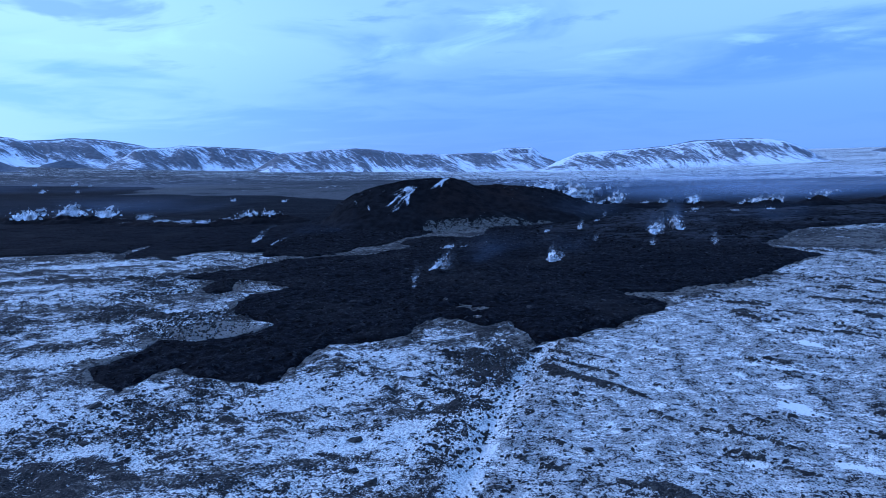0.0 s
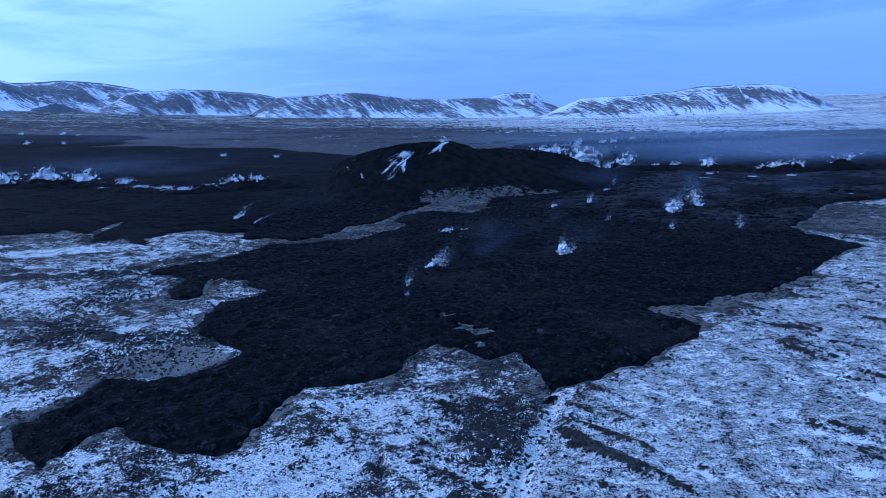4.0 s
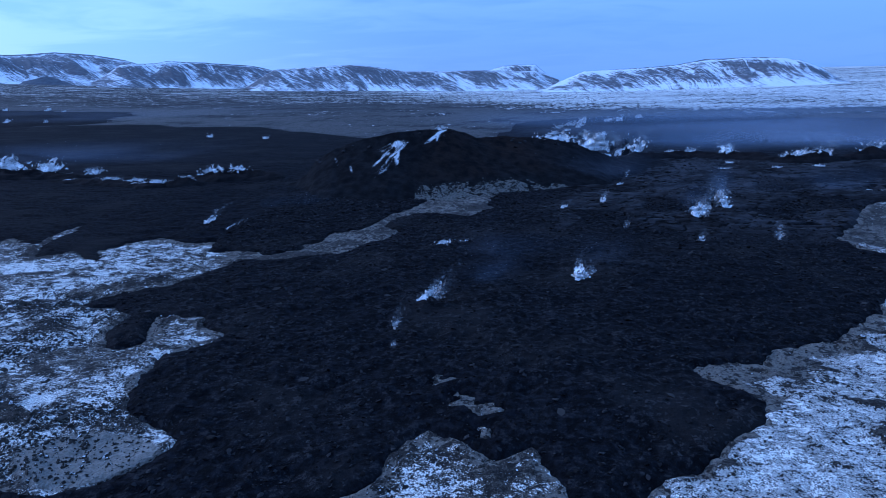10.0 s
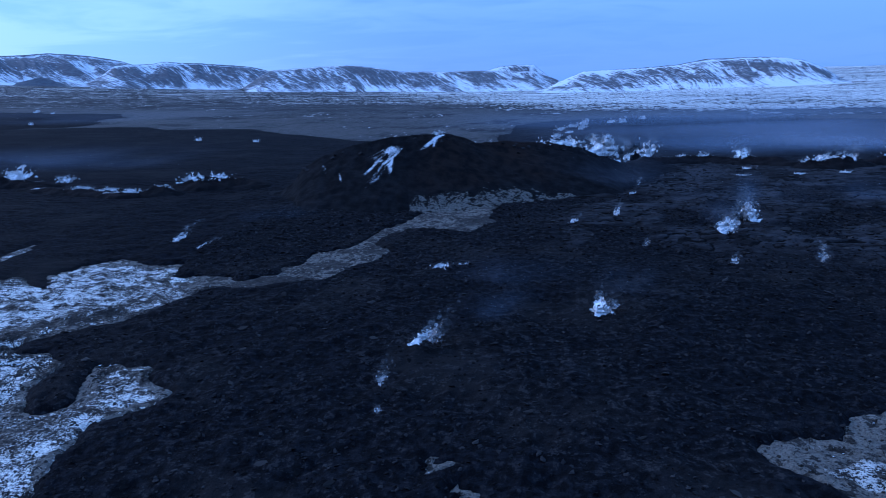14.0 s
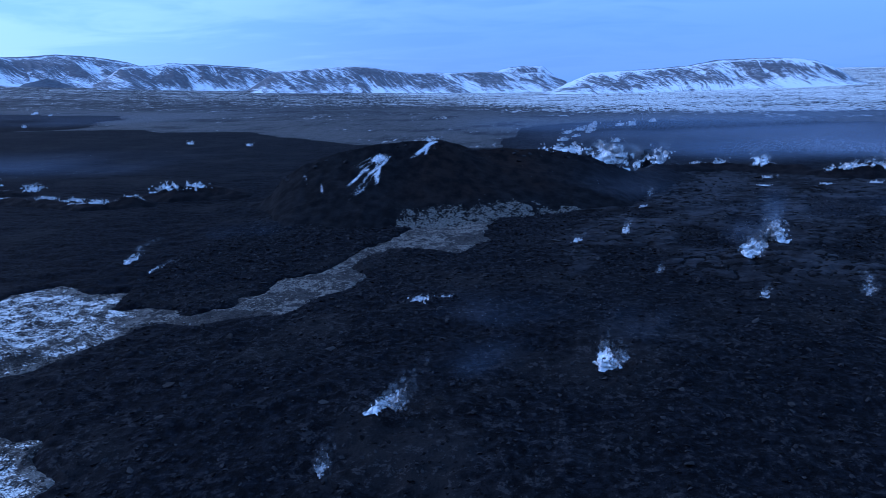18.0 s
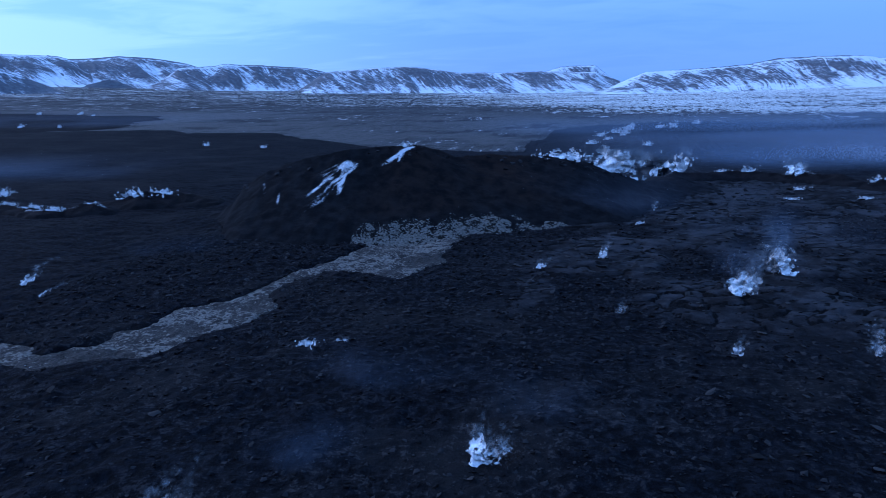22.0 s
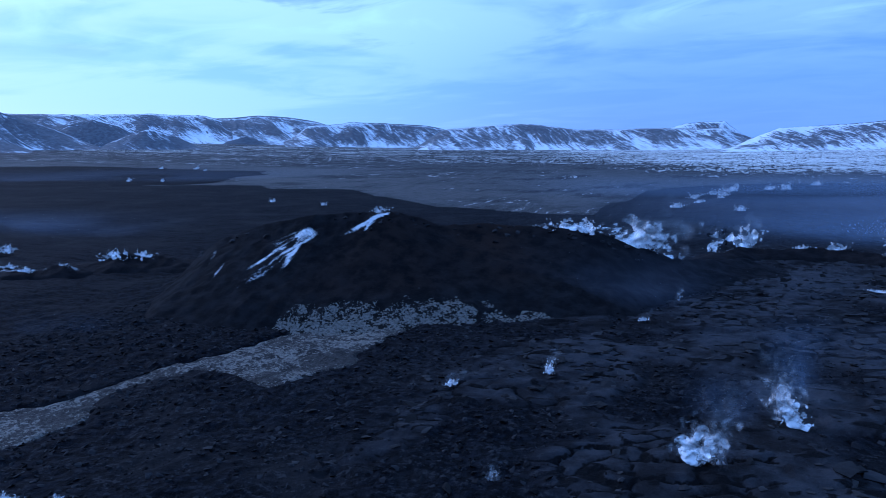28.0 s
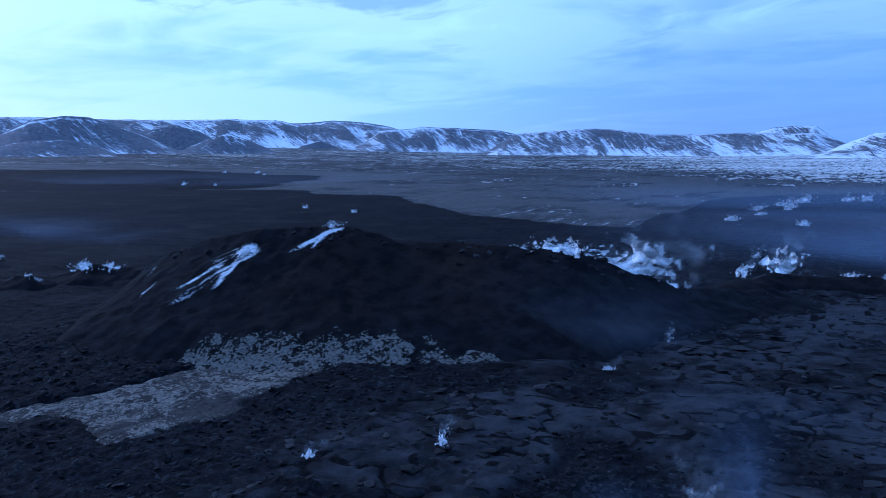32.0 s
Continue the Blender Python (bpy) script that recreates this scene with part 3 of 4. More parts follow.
def build_ground():
    xs = spread(-150, 135, 0.75 * DETAIL, (-5200, 5200), 1.045)
    ys = spread(85, 345, 0.75 * DETAIL, (-5200, 5200), 1.03)
    X, Y = np.meshgrid(xs, ys)
    SHEET.update(xs=xs, ys=ys)
    sd = lava_sd(X, Y)
    out = np.maximum(-sd, 0)
    near = 1 - smooth(np.hypot(X, Y - 200), 250, 900)
    a = radians(-36)
    Xr, Yr = X * math.cos(a) + Y * math.sin(a), -X * math.sin(a) + Y * math.cos(a)
    hum = fbm(X, Y, 3.0, 4, 11, 0.6)
    c = radians(24)
    Xl, Yl = X * math.cos(c) + Y * math.sin(c), -X * math.sin(c) + Y * math.cos(c)
    wind = fbm(Xr * 0.45, Yr * 1.6, 4.5, 4, 21)
    drifts = fbm(Xl * 0.35, Yl * 1.5, 11, 5, 23, 0.6)
    swell = fbm(X, Y, 22, 3, 31)
    path = track_distance(X, Y)
    smoothside = smooth(X - track_x(Y), -3, 5) * (1 - smooth(Y, 300, 420)) + smooth(Y, 300, 420) * smooth(X, 60, 100)
    old = ridged(X, Y, 13, 4, 61)
    crag = smooth(fbm(X, Y, 30, 3, 63), 0.06, 0.38) * (1 - 0.75 * smoothside)
    crag = np.maximum(crag, np.exp(-((path - 6) / 4.5) ** 2) * (X < track_x(Y)) * 0.9)
    for dx, dy, wide in ((-137, 206, 6), (-62, 122, 8), (-53, 149, 4.5), (-48, 151, 4), (-100, 193, 4), (-109, 183, 4), (-111, 175, 4), (-48, 161, 3), (-50, 137, 4), (-60, 128, 5), (-10, 159, 5), (-2, 154, 4), (-19, 167, 2.2), (0, 168, 4), (1, 207, 4), (-95, 197, 4)):
        crag = np.maximum(crag, 1.1 * np.exp(-((X - dx) / (1.5 * wide)) ** 2 - ((Y - dy) / wide) ** 2))
    crag = np.clip(crag, 0, 1) * (1 - 0.8 * np.exp(-((X + 78) / 13) ** 2 - ((Y - 149) / 8) ** 2))
    scar = smooth(ridged(Xr * 0.26 + 1.5 * hum, Yr * 1.5 + 1.2 * hum, 6, 3, 65), 0.50, 0.72) * smoothside * smooth(fbm(X, Y, 14, 3, 67), -0.12, 0.12)
    bump = (0.6 * hum + 0.42 * wind) * near + 0.7 * swell + crag * near * (1.2 * np.maximum(old, 0) + 0.7 * np.abs(fbm(X, Y, 2.2, 2, 69)) - 0.3) + 0.5 * scar * near
    bump = bump - 0.7 * np.exp(-(path / 2.2) ** 2) * near
    cleft = np.exp(-((X - -20 + 0.3 * (Y - 169)) / 0.9) ** 2) * np.exp(-((Y - 169) / 4.5) ** 2)
    pit = np.exp(-(((X + 124) / 10) ** 2 + ((Y - 281 - 0.5 * (X + 124)) / 3.2) ** 2) ** 2)
    Z = land(X, Y) + bump - (1.1 + np.maximum(bump, 0)) * smooth(sd, -0.2, 1.8) - 1.6 * cleft - 4.0 * pit
    SHEET["z"] = Z
    melt = 1 - smooth(out + 3.2 * fbm(X, Y, 4, 4, 73, 0.6), 0.2, np.maximum(0.5, 2.0 + 11 * fbm(X, Y, 20, 3, 71) + 10 * np.exp(-((X - 62) / 30) ** 2 - ((Y - 258) / 22) ** 2)))
    east = np.exp(-(((X - 160) / 60) ** 2 + ((Y - 400) / 55) ** 2) ** 2)
    melt = np.maximum(melt, 0.85 * east * np.clip(0.75 + 1.3 * fbm(X * 0.4, Y, 12, 4, 90), 0, 1))
    for dx, dy, wide in ((42, 246, 7), (-12, 226, 9), (-18, 235, 7), (-8, 216, 5)):
        melt = np.maximum(melt, 1.3 * np.exp(-((X - dx) / wide) ** 2 - ((Y - dy) / (0.5 * wide)) ** 2))
    shelf = np.exp(-(((X + 75) / 12) ** 2 + ((Y - 203) / 8) ** 2) ** 2)
    strip = smooth(Y + 4 * fbm(X, Y, 8, 3, 79), 322, 333) * (1 - smooth(Y, 560, 640)) * smooth(X + 5 * fbm(X, Y, 8, 3, 78), -117, -104) * (1 - smooth(X, 30, 60))
    melt = np.clip(np.maximum(np.maximum(melt, strip), 0.75 * shelf), 0, 1)
    crag = np.maximum(crag * (1 - shelf), strip * np.clip(0.45 + 0.9 * fbm(X, Y, 9, 4, 75), 0.1, 0.95))
    plain = smooth(Y, 800, 850) * smooth(out, 0, 25) * np.maximum((1 - smooth(out + 90 * fbm(X, Y, 160, 3, 85), 120, 330)) * 0.9, np.exp(-((X + 150 - 0.1 * (Y - 1300)) / 260) ** 2 - ((Y - 1350) / 330) ** 2))
    plain = plain * smooth(fbm(X, Y, 70, 4, 88), -0.35, 0.0)
    bare = smooth(Y, 640, 900) * (1 - smooth(X + 0.35 * (Y - 1000), -300, 500) * smooth(Y, 1150, 1500))
    west = smooth(-X, 50, 85) * smooth(Y, 185, 225)
    snow = 0.56 + 0.3 * np.exp(-((X + 76) / 16) ** 2 - ((Y - 148) / 9) ** 2) - 0.46 * np.exp(-((X + 20) / 16) ** 2 - ((Y - 203) / 13) ** 2) + 0.35 * np.exp(-((X + 14) / 6) ** 2 - ((Y - 179) / 8) ** 2) - 0.05 * west - 0.30 * np.exp(-(((X + 90) / 20) ** 2 + ((Y - 254) / 18) ** 2)) - 0.45 * hum - 0.28 * wind + 0.70 * drifts * (1 - smoothside) + (0.22 * (1 - smooth(Y, 130, 175)) - 0.07) * (1 - smoothside) - 0.34 * crag * smooth(old, -0.3, 0.4) + 0.34 * fbm(X, Y, 40, 3, 81)
    snow = snow - 1.3 * smoothside * smooth(scar, 0.3, 0.8) + 1.0 * np.exp(-(path / 1.9) ** 2) - 1.0 * cleft - 1.5 * pit
    patch = 0.6 * smooth(fbm(Xr * 0.45, Yr * 1.3, 16, 3, 87), 0.46, 0.55) * smoothside
    for dx, dy, wide in ((55, 163, 3.6), (56, 174, 1.6), (41, 140, 2.8), (32, 136, 2.0), (55, 148, 1.8), (55, 140, 2.8), (69, 218, 2.6), (64, 207, 2.2), (69, 198, 2.4), (68, 213, 1.6), (54, 185, 1.8), (48, 179, 1.4), (36, 195, 1.6), (32, 171, 1.2), (43, 174, 1.2)):
        along, across = (X - dx) * math.cos(a) + (Y - dy) * math.sin(a), -(X - dx) * math.sin(a) + (Y - dy) * math.cos(a)
        patch = np.maximum(patch, 1.6 * np.exp(-((along / wide) ** 2 + (across / (0.45 * wide)) ** 2) - 1.4 * fbm(X, Y, 2.5, 3, 89)) * smoothside)
    patch = np.clip(patch, 0, 1.3)
    snow = snow + 1.05 * patch
    snow = snow * near + (1 - near) * (0.72 + 0.3 * fbm(X * 0.35, Y, 90, 4, 83)) - 0.5 * plain
    snow = snow - 0.9 * east - 0.55 * melt - 1.2 * strip - bare * (0.75 - 0.33 * smooth(Y, 1500, 2400))
    frost = np.maximum(smoothside * near * 0.95, 0.5 * shelf)
    me = grid_mesh("ground", X, Y, Z, None, {"snow": snow, "melt": melt, "frost": frost, "far": 1 - near, "plain": plain, "silt": shelf * (sd < 0), "strip": np.clip(strip, 0, 1), "crag": np.clip(crag * near * np.maximum(smooth(old, -0.2, 0.4), strip) + pit + cleft, 0, 1)})
    return structure("ground", me, HEATH, "moss heath half covered in thin wind-blown snow", "ground")


# ---- lava field ----
def slab_zone(X, Y):
    broken = smooth(fbm(X, Y, 34, 3, 125), -0.32, -0.08)
    return smooth(X, -5, 25) * smooth(Y, 350, 400) * (1 - smooth(Y, 600, 680)) * broken


def plate_cells(X, Y):
    """Broken plates of smooth crust, drawn out along the flow."""
    U, V = 0.62 * X + 0.30 * Y + 6.5 * fbm(X, Y, 16, 4, 101), 1.2 * Y - 0.4 * X + 6.5 * fbm(X, Y, 16, 4, 103)
    e, cid = cells(U, V, 7.5, 7)
    return e + 0.5 * smooth(fbm(X, Y, 15, 3, 105), -0.05, 0.25), cid


def lava_top(X, Y, sd):
    near = 1 - smooth(np.hypot(X, Y - 300), 350, 1200)
    thick = 1.2 * (1 - np.exp(-np.maximum(sd, 0) / 1.2)) + 1.2 * smooth(sd, 6, 50)
    slab = slab_zone(X, Y)
    rub = 0.7 * fbm(X, Y, 4.2, 4, 91, 0.65) + 0.6 * ridged(X, Y, 8, 3, 95)
    e, cid = plate_cells(X, Y)
    fold = ridged(X * 0.5 + 0.25 * Y + 6 * fbm(X, Y, 30, 2, 109), Y * 0.9 - 0.3 * X, 5.5, 2, 113)
    plates = 0.7 * smooth(e, 0.0, 0.2) + 0.9 * (cid - 0.5) + 0.45 * fold + 0.10 * fbm(X, Y, 2.5, 3, 107)
    swell = 1.1 * fbm(X, Y, 38, 3, 111)
    return land(X, Y) + thick - 0.5 + (rub * (1 - 0.85 * slab) + plates * slab) * (0.7 + 0.3 * near) * smooth(sd, -0.5, 3) + swell * smooth(sd, 3, 20)


def build_lava():
    xs = spread(-125, 135, 0.7 * DETAIL, (-2000, 1400), 1.035)
    ys = spread(158, 520, 0.7 * DETAIL, (150, 1600), 1.025)
    X, Y = np.meshgrid(xs, ys)
    sd = lava_sd(X, Y)
    Z = lava_top(X, Y, sd)
    keep = (sd > -0.9)
    keep = keep[:-1, :-1] | keep[1:, :-1] | keep[:-1, 1:] | keep[1:, 1:]
    # patchy dust, plus the far right paled: smoke haze put into the colour
    dust_haze = smooth(fbm(X, Y, 30, 3, 121), 0.1, 0.5) * 0.3 * smooth(X, -60, 20) + 0.5 * smooth(Y, 560, 800) * smooth(X, -200, 50)
    me = grid_mesh("lava_field", X, Y, Z, keep, {"dust_haze": dust_haze, "chip": 0.1 + 0.9 * smooth(X, -150, -80) * (1 - smooth(Y, 600, 900)), "slab": slab_zone(X, Y), "crack": np.maximum(1 - smooth(plate_cells(X, Y)[0], 0.03, 0.20), 0.8 * smooth(ridged(X * 0.5 + 0.25 * Y + 6 * fbm(X, Y, 30, 2, 109), Y * 0.9 - 0.3 * X, 5.5, 2, 113), 0.45, 0.75))})
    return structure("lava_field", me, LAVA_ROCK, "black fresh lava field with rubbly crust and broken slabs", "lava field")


# ---- crater hill ----
def hill_height(X, Y):
    d, hz, side = crest_distance(X, Y)
    w = np.where(side < 0, 64, 64) * (0.34 + 0.66 * smooth(hz, 2, 24))
    s = np.clip(d / w, 0, 1)
    f = (1 - s) ** 1.32
    rough = 1.0 * fbm(X, Y, 11, 5, 131, 0.65) + 0.9 * ridged(X, Y, 24, 4, 135) + 0.3 * fbm(X * 1.5, Y * 0.3, 5, 3, 137) + 0.2 * fbm(X, Y, 2.6, 2, 139)
    return land(X, Y) + hz * f + rough * smooth(1 - s, 0, 0.25) + 1.2 * (s < 1) - 2.4 * smooth(s, 0.70, 1), s, hz * f


def build_hill():
    xs, ys = axis([(-225, 135, 0.9 * DETAIL)]), axis([(415, 655, 0.9 * DETAIL)])
    X, Y = np.meshgrid(xs, ys)
    Z, s, h = hill_height(X, Y)
    keep = (s < 0.995)[:-1, :-1]
    limit = 6.6 - 4.0 * smooth(X, -30, 24) + 2.2 * fbm(X, Y, 16, 2, 147)
    moss = smooth(X + 3 * fbm(X, Y, 6, 3, 149), -69, -60) * (1 - smooth(h + 2.5 * fbm(X, Y, 5, 3, 141), 0.05 * limit, 1.35 * limit)) * (1 - smooth(X, 16, 30)) * (Y < 545)
    rust = smooth(X, -75, -55) * (1 - smooth(X, -10, 30)) * smooth(h, 5, 10) * 0.9 * (0.5 + 0.5 * fbm(X, Y, 18, 3, 143))
    salt = np.zeros(X.shape)
    strokes = (((-79, 499), (-90, 463), 2.0), ((-80, 500), (-94, 489), 2.8), ((-82, 497), (-78, 477), 1.5), ((-86, 490), (-95, 472), 1.5), ((-82, 498), (-87, 482), 3.2),
               ((-117, 486), (-110, 473), 0.9), ((-106, 478), (-102, 468), 0.7), ((-57, 519), (-68, 501), 1.7), ((-60, 513), (-60, 506), 1.2))
    for k, ((ax, ay), (bx, by), wide) in enumerate(strokes):
        dx, dy = bx - ax, by - ay
        run = math.hypot(dx, dy)
        along, across = ((X - ax) * dx + (Y - ay) * dy) / run, ((Y - ay) * dx - (X - ax) * dy) / run + 1.2 * fbm(X, Y, 7, 3, 150 + k)
        t = np.clip(along / run, -0.2, 1.2)
        ends = smooth(t, -0.15, 0.08) * (1 - smooth(t, 0.55, 1.12))
        thread = 0.50 + 1.5 * fbm(across + 13 * k, along * 0.14, 1.3, 3, 160 + k, 0.65)
        salt = np.maximum(salt, np.exp(-(across / wide) ** 2) * ends * np.clip(thread, 0, 1.15))
    me = grid_mesh("crater_hill", X, Y, Z, keep, {"moss": moss, "rust": rust, "salt": salt})
    hill = tagged(new("crater_hill"), "dark scoria crater hill with mossy foot and pale salt streaks", "crater")
    me.materials.append(SLOPE)
    slope = new("slope", me)
    slope.parent = hill
    return hill


# ---- mountains ----
def mountain(ridge, label, front, back, foot, seed, snow=0.42, top=0.0):
    """A range below a crest line of x, y, z points; front and back: how far its slopes run out."""
    pts = np.array(ridge, float)
    seg = np.hypot(*np.diff(pts[:, :2], axis=0).T)
    run = np.concatenate([[0], np.cumsum(seg)])
    u = np.linspace(0, run[-1], int(np.clip(run[-1] / 7, 60, 330)))
    cx, cy, cz = (np.interp(u, run, pts[:, k]) for k in range(3))
    v = np.concatenate([np.linspace(-1, 0, 60), np.linspace(0, 1, 26)[1:]])
    tx, ty = np.gradient(cx), np.gradient(cy)
    k = np.ones(15) / 15
    tx, ty = (np.convolve(np.pad(a, 7, "edge"), k, "valid") for a in (tx, ty))
    n = np.hypot(tx, ty)
    nx, ny = ty / n, -tx / n
    flip = np.sign(-(nx * cx + ny * cy))
    nx, ny = nx * flip, ny * flip
    U, V = np.meshgrid(u, v)
    reach = np.where(V < 0, front, back) * np.abs(V)
    wob = fbm(U, V * front, 160, 3, seed) * 22 * np.abs(V)
    X, Y = cx[None, :] + nx[None, :] * (np.where(V < 0, 1, -1) * reach + wob), cy[None, :] + ny[None, :] * (np.where(V < 0, 1, -1) * reach + wob)
    base = np.minimum(land(X, Y) - 2, cz[None, :] - 6) if foot is None else np.full(X.shape, float(foot))
    s = np.abs(V)
    prof = np.where(s < top, 1 - 0.10 * s / max(top, 0.01), 0.9 * ((1 - s) / (1 - top)) ** 1.25) if top else (1 - s) ** 1.2
    gully = ridged(U + 0.35 * V * front + 60 * fbm(U, V * front, 260, 2, seed + 2), V * front * 0.22, 95, 4, seed + 4)
    H = (cz[None, :] - base) * prof
    fine = ridged(U + 0.3 * V * front, V * front * 0.18, 38, 3, seed + 5)
    Z = base + H + H * (1 - prof) * (0.42 * gully + 0.12 * fine) + 3 * fbm(X, Y, 60, 3, seed + 6) * prof
    drift = snow + 0.02 + 0.30 * smooth(s, 0.50, 0.95) - (0.36 * gully + 0.20 * fine) * smooth(s, 0.05, 0.3) + 0.30 * np.exp(-((s - 0.07) / 0.03) ** 2) - 0.25 * np.exp(-(s / 0.035) ** 2) + 0.28 * fbm(U, V * front, 200, 3, seed + 8)
    drift = np.where(V > 0, 0.7, drift)
    me = grid_mesh("mountain", X, Y, Z, None, {"snow": drift, "foot": s}, (U + 0.55 * V * front + 30 * fbm(U, V * front, 180, 3, seed + 9), V * front))
    return structure("mountain", me, MOUNTAIN, label, "mountain")


def build_mountains():
    mountain([(-3071, 3523, 300), (-2990, 3594, 275), (-2913, 3657, 277), (-2785, 3757, 289), (-2637, 3864, 277), (-2480, 3968, 240), (-2330, 4050, 180)],
             "distant broad mountain with thin snow and dark crest", 620, 300, None, 201, 0.42)
    mountain([(-2330, 3400, 110), (-2285, 3438, 136), (-2210, 3488, 199), (-2062, 3579, 202), (-2010, 3609, 214), (-1823, 3708, 200), (-1610, 3807, 179), (-1531, 3840, 157), (-1420, 3880, 110)],
             "long flat-topped snowy ridge with dark rock face", 330, 300, None, 221, 0.40, 0.12)
    mountain([(-1497, 3420, 62), (-1440, 3450, 100), (-1359, 3478, 145), (-1276, 3510, 149), (-1149, 3555, 160), (-1004, 3599, 162), (-931, 3619, 157), (-783, 3655, 135), (-723, 3668, 124), (-528, 3702, 118), (-313, 3727, 117), (-221, 3734, 112), (-38, 3741, 105), (80, 3741, 60)],
             "long snow-streaked table mountain with gullied slopes", 420, 260, None, 241, 0.47, 0.25)
    mountain([(-330, 3960, 112), (-221, 3960, 140), (-144, 3965, 143), (-42, 3968, 142), (-30, 3968, 130), (45, 3968, 68)],
             "flat-topped summit with a steep end, snow on its flank", 200, 200, None, 261, 0.62, 0.12)
    mountain([(-40, 3091, 15), (9, 3091, 22), (82, 3090, 57), (168, 3087, 89), (313, 3076, 96), (477, 3055, 100), (545, 3044, 107), (634, 3026, 122), (763, 2997, 125), (905, 2957, 119), (974, 2935, 108), (1041, 2912, 76), (1106, 2887, 32), (1150, 2870, 20)],
             "broad dome-shaped mountain with snow-filled gullies", 330, 300, None, 281, 0.60, 0.1)
    mountain([(1480, 3760, 10), (1543, 3736, 20), (1590, 3716, 30), (1644, 3692, 64), (1690, 3671, 72), (1850, 3600, 95), (2050, 3500, 60)],
             "snow-dusted mountain flank at the edge of the plain", 200, 250, None, 301, 0.5)
    mountain([(-3990, 1950, 300), (-3857, 2269, 319), (-3785, 2409, 317), (-3584, 2748, 305), (-3350, 3072, 299), (-3181, 3272, 304), (-2970, 3492, 286), (-2869, 3587, 240)],
             "high distant plateau with streaked snow slopes", 560, 200, None, 321, 0.50, 0.15)
    mountain([(-2960, 1560, 120), (-2920, 1674, 157), (-2872, 1779, 183), (-2825, 1871, 235), (-2765, 1981, 259), (-2711, 2071, 252), (-2629, 2197, 198), (-2551, 2306, 134), (-2520, 2350, 110)],
             "dark rounded hill with a dusting of snow", 300, 250, None, 341, 0.20)
    mountain([(-2710, 2250, 120), (-2686, 2291, 177), (-2657, 2331, 202), (-2598, 2410, 221), (-2538, 2486, 194), (-2483, 2551, 145), (-2440, 2590, 100)],
             "dark steep hill with light snow streaks", 220, 200, None, 361, 0.18)
    mountain([(-2440, 2290, 85), (-2416, 2319, 113), (-2354, 2394, 153), (-2306, 2450, 174), (-2242, 2521, 142), (-2175, 2590, 95), (-2150, 2615, 75)],
             "small dark cone hill at the edge of the plain", 170, 150, None, 381, 0.14)
    mountain([(-2590, 3170, 100), (-2548, 3203, 124), (-2477, 3266, 144), (-2413, 3321, 120), (-2380, 3350, 95)],
             "low dark hillock below the snowy range", 70, 70, None, 401, -0.05)
    mountain([(-2550, 1500, 90), (-2528, 1570, 120), (-2490, 1648, 139), (-2422, 1774, 147), (-2375, 1854, 129), (-2330, 1924, 91)],
             "low dark foothill with little snow", 170, 160, None, 421, 0.10)


# ---- spatter ramparts along the fissure ----
def rampart(line, label, width, seed, salt=0.0):
    """A ridge of welded spatter; line: x, y and height above the lava."""
    pts = np.array(line, float)
    m = width * 1.6 + 4
    step = 1.2 if pts[:, 1].min() < 560 else 1.6
    X, Y = np.meshgrid(axis([(pts[:, 0].min() - m, pts[:, 0].max() + m, step)]), axis([(pts[:, 1].min() - m, pts[:, 1].max() + m, step)]))
    best, hz = np.full(X.shape, 1e9), np.zeros(X.shape)
    for (ax, ay, az), (bx, by, bz) in zip(line, line[1:]):
        dx, dy = bx - ax, by - ay
        t = np.clip(((X - ax) * dx + (Y - ay) * dy) / (dx * dx + dy * dy), 0, 1)
        d = np.hypot(X - ax - t * dx, Y - ay - t * dy)
        hz = np.where(d < best, az + t * (bz - az), hz)
        best = np.minimum(best, d)
    best = best + 2.5 * fbm(X, Y, 11, 3, seed)
    s = np.clip(best / width, 0, 1)
    lump = 1 + 0.55 * fbm(X, Y, 12, 4, seed + 3)
    h = hz * lump * (1 - s) ** 1.1
    Z = lava_top(X, Y, np.full(X.shape, 60.0)) - 1.6 * smooth(s, 0.6, 1) + h + 0.8 * fbm(X, Y, 5, 3, seed + 5) * (1 - s)
    keep = (s < 0.99)[:-1, :-1]
    pale = salt * np.exp(-(best / 3) ** 2) * smooth(fbm(X, Y, 9, 3, seed + 7), -0.1, 0.4)
    me = grid_mesh("spatter_rampart", X, Y, Z, keep, {"moss": np.zeros(X.shape), "rust": 0.3 * (1 - s), "salt": pale})
    return structure("spatter_rampart", me, SLOPE, label, "spatter rampart", "thing")


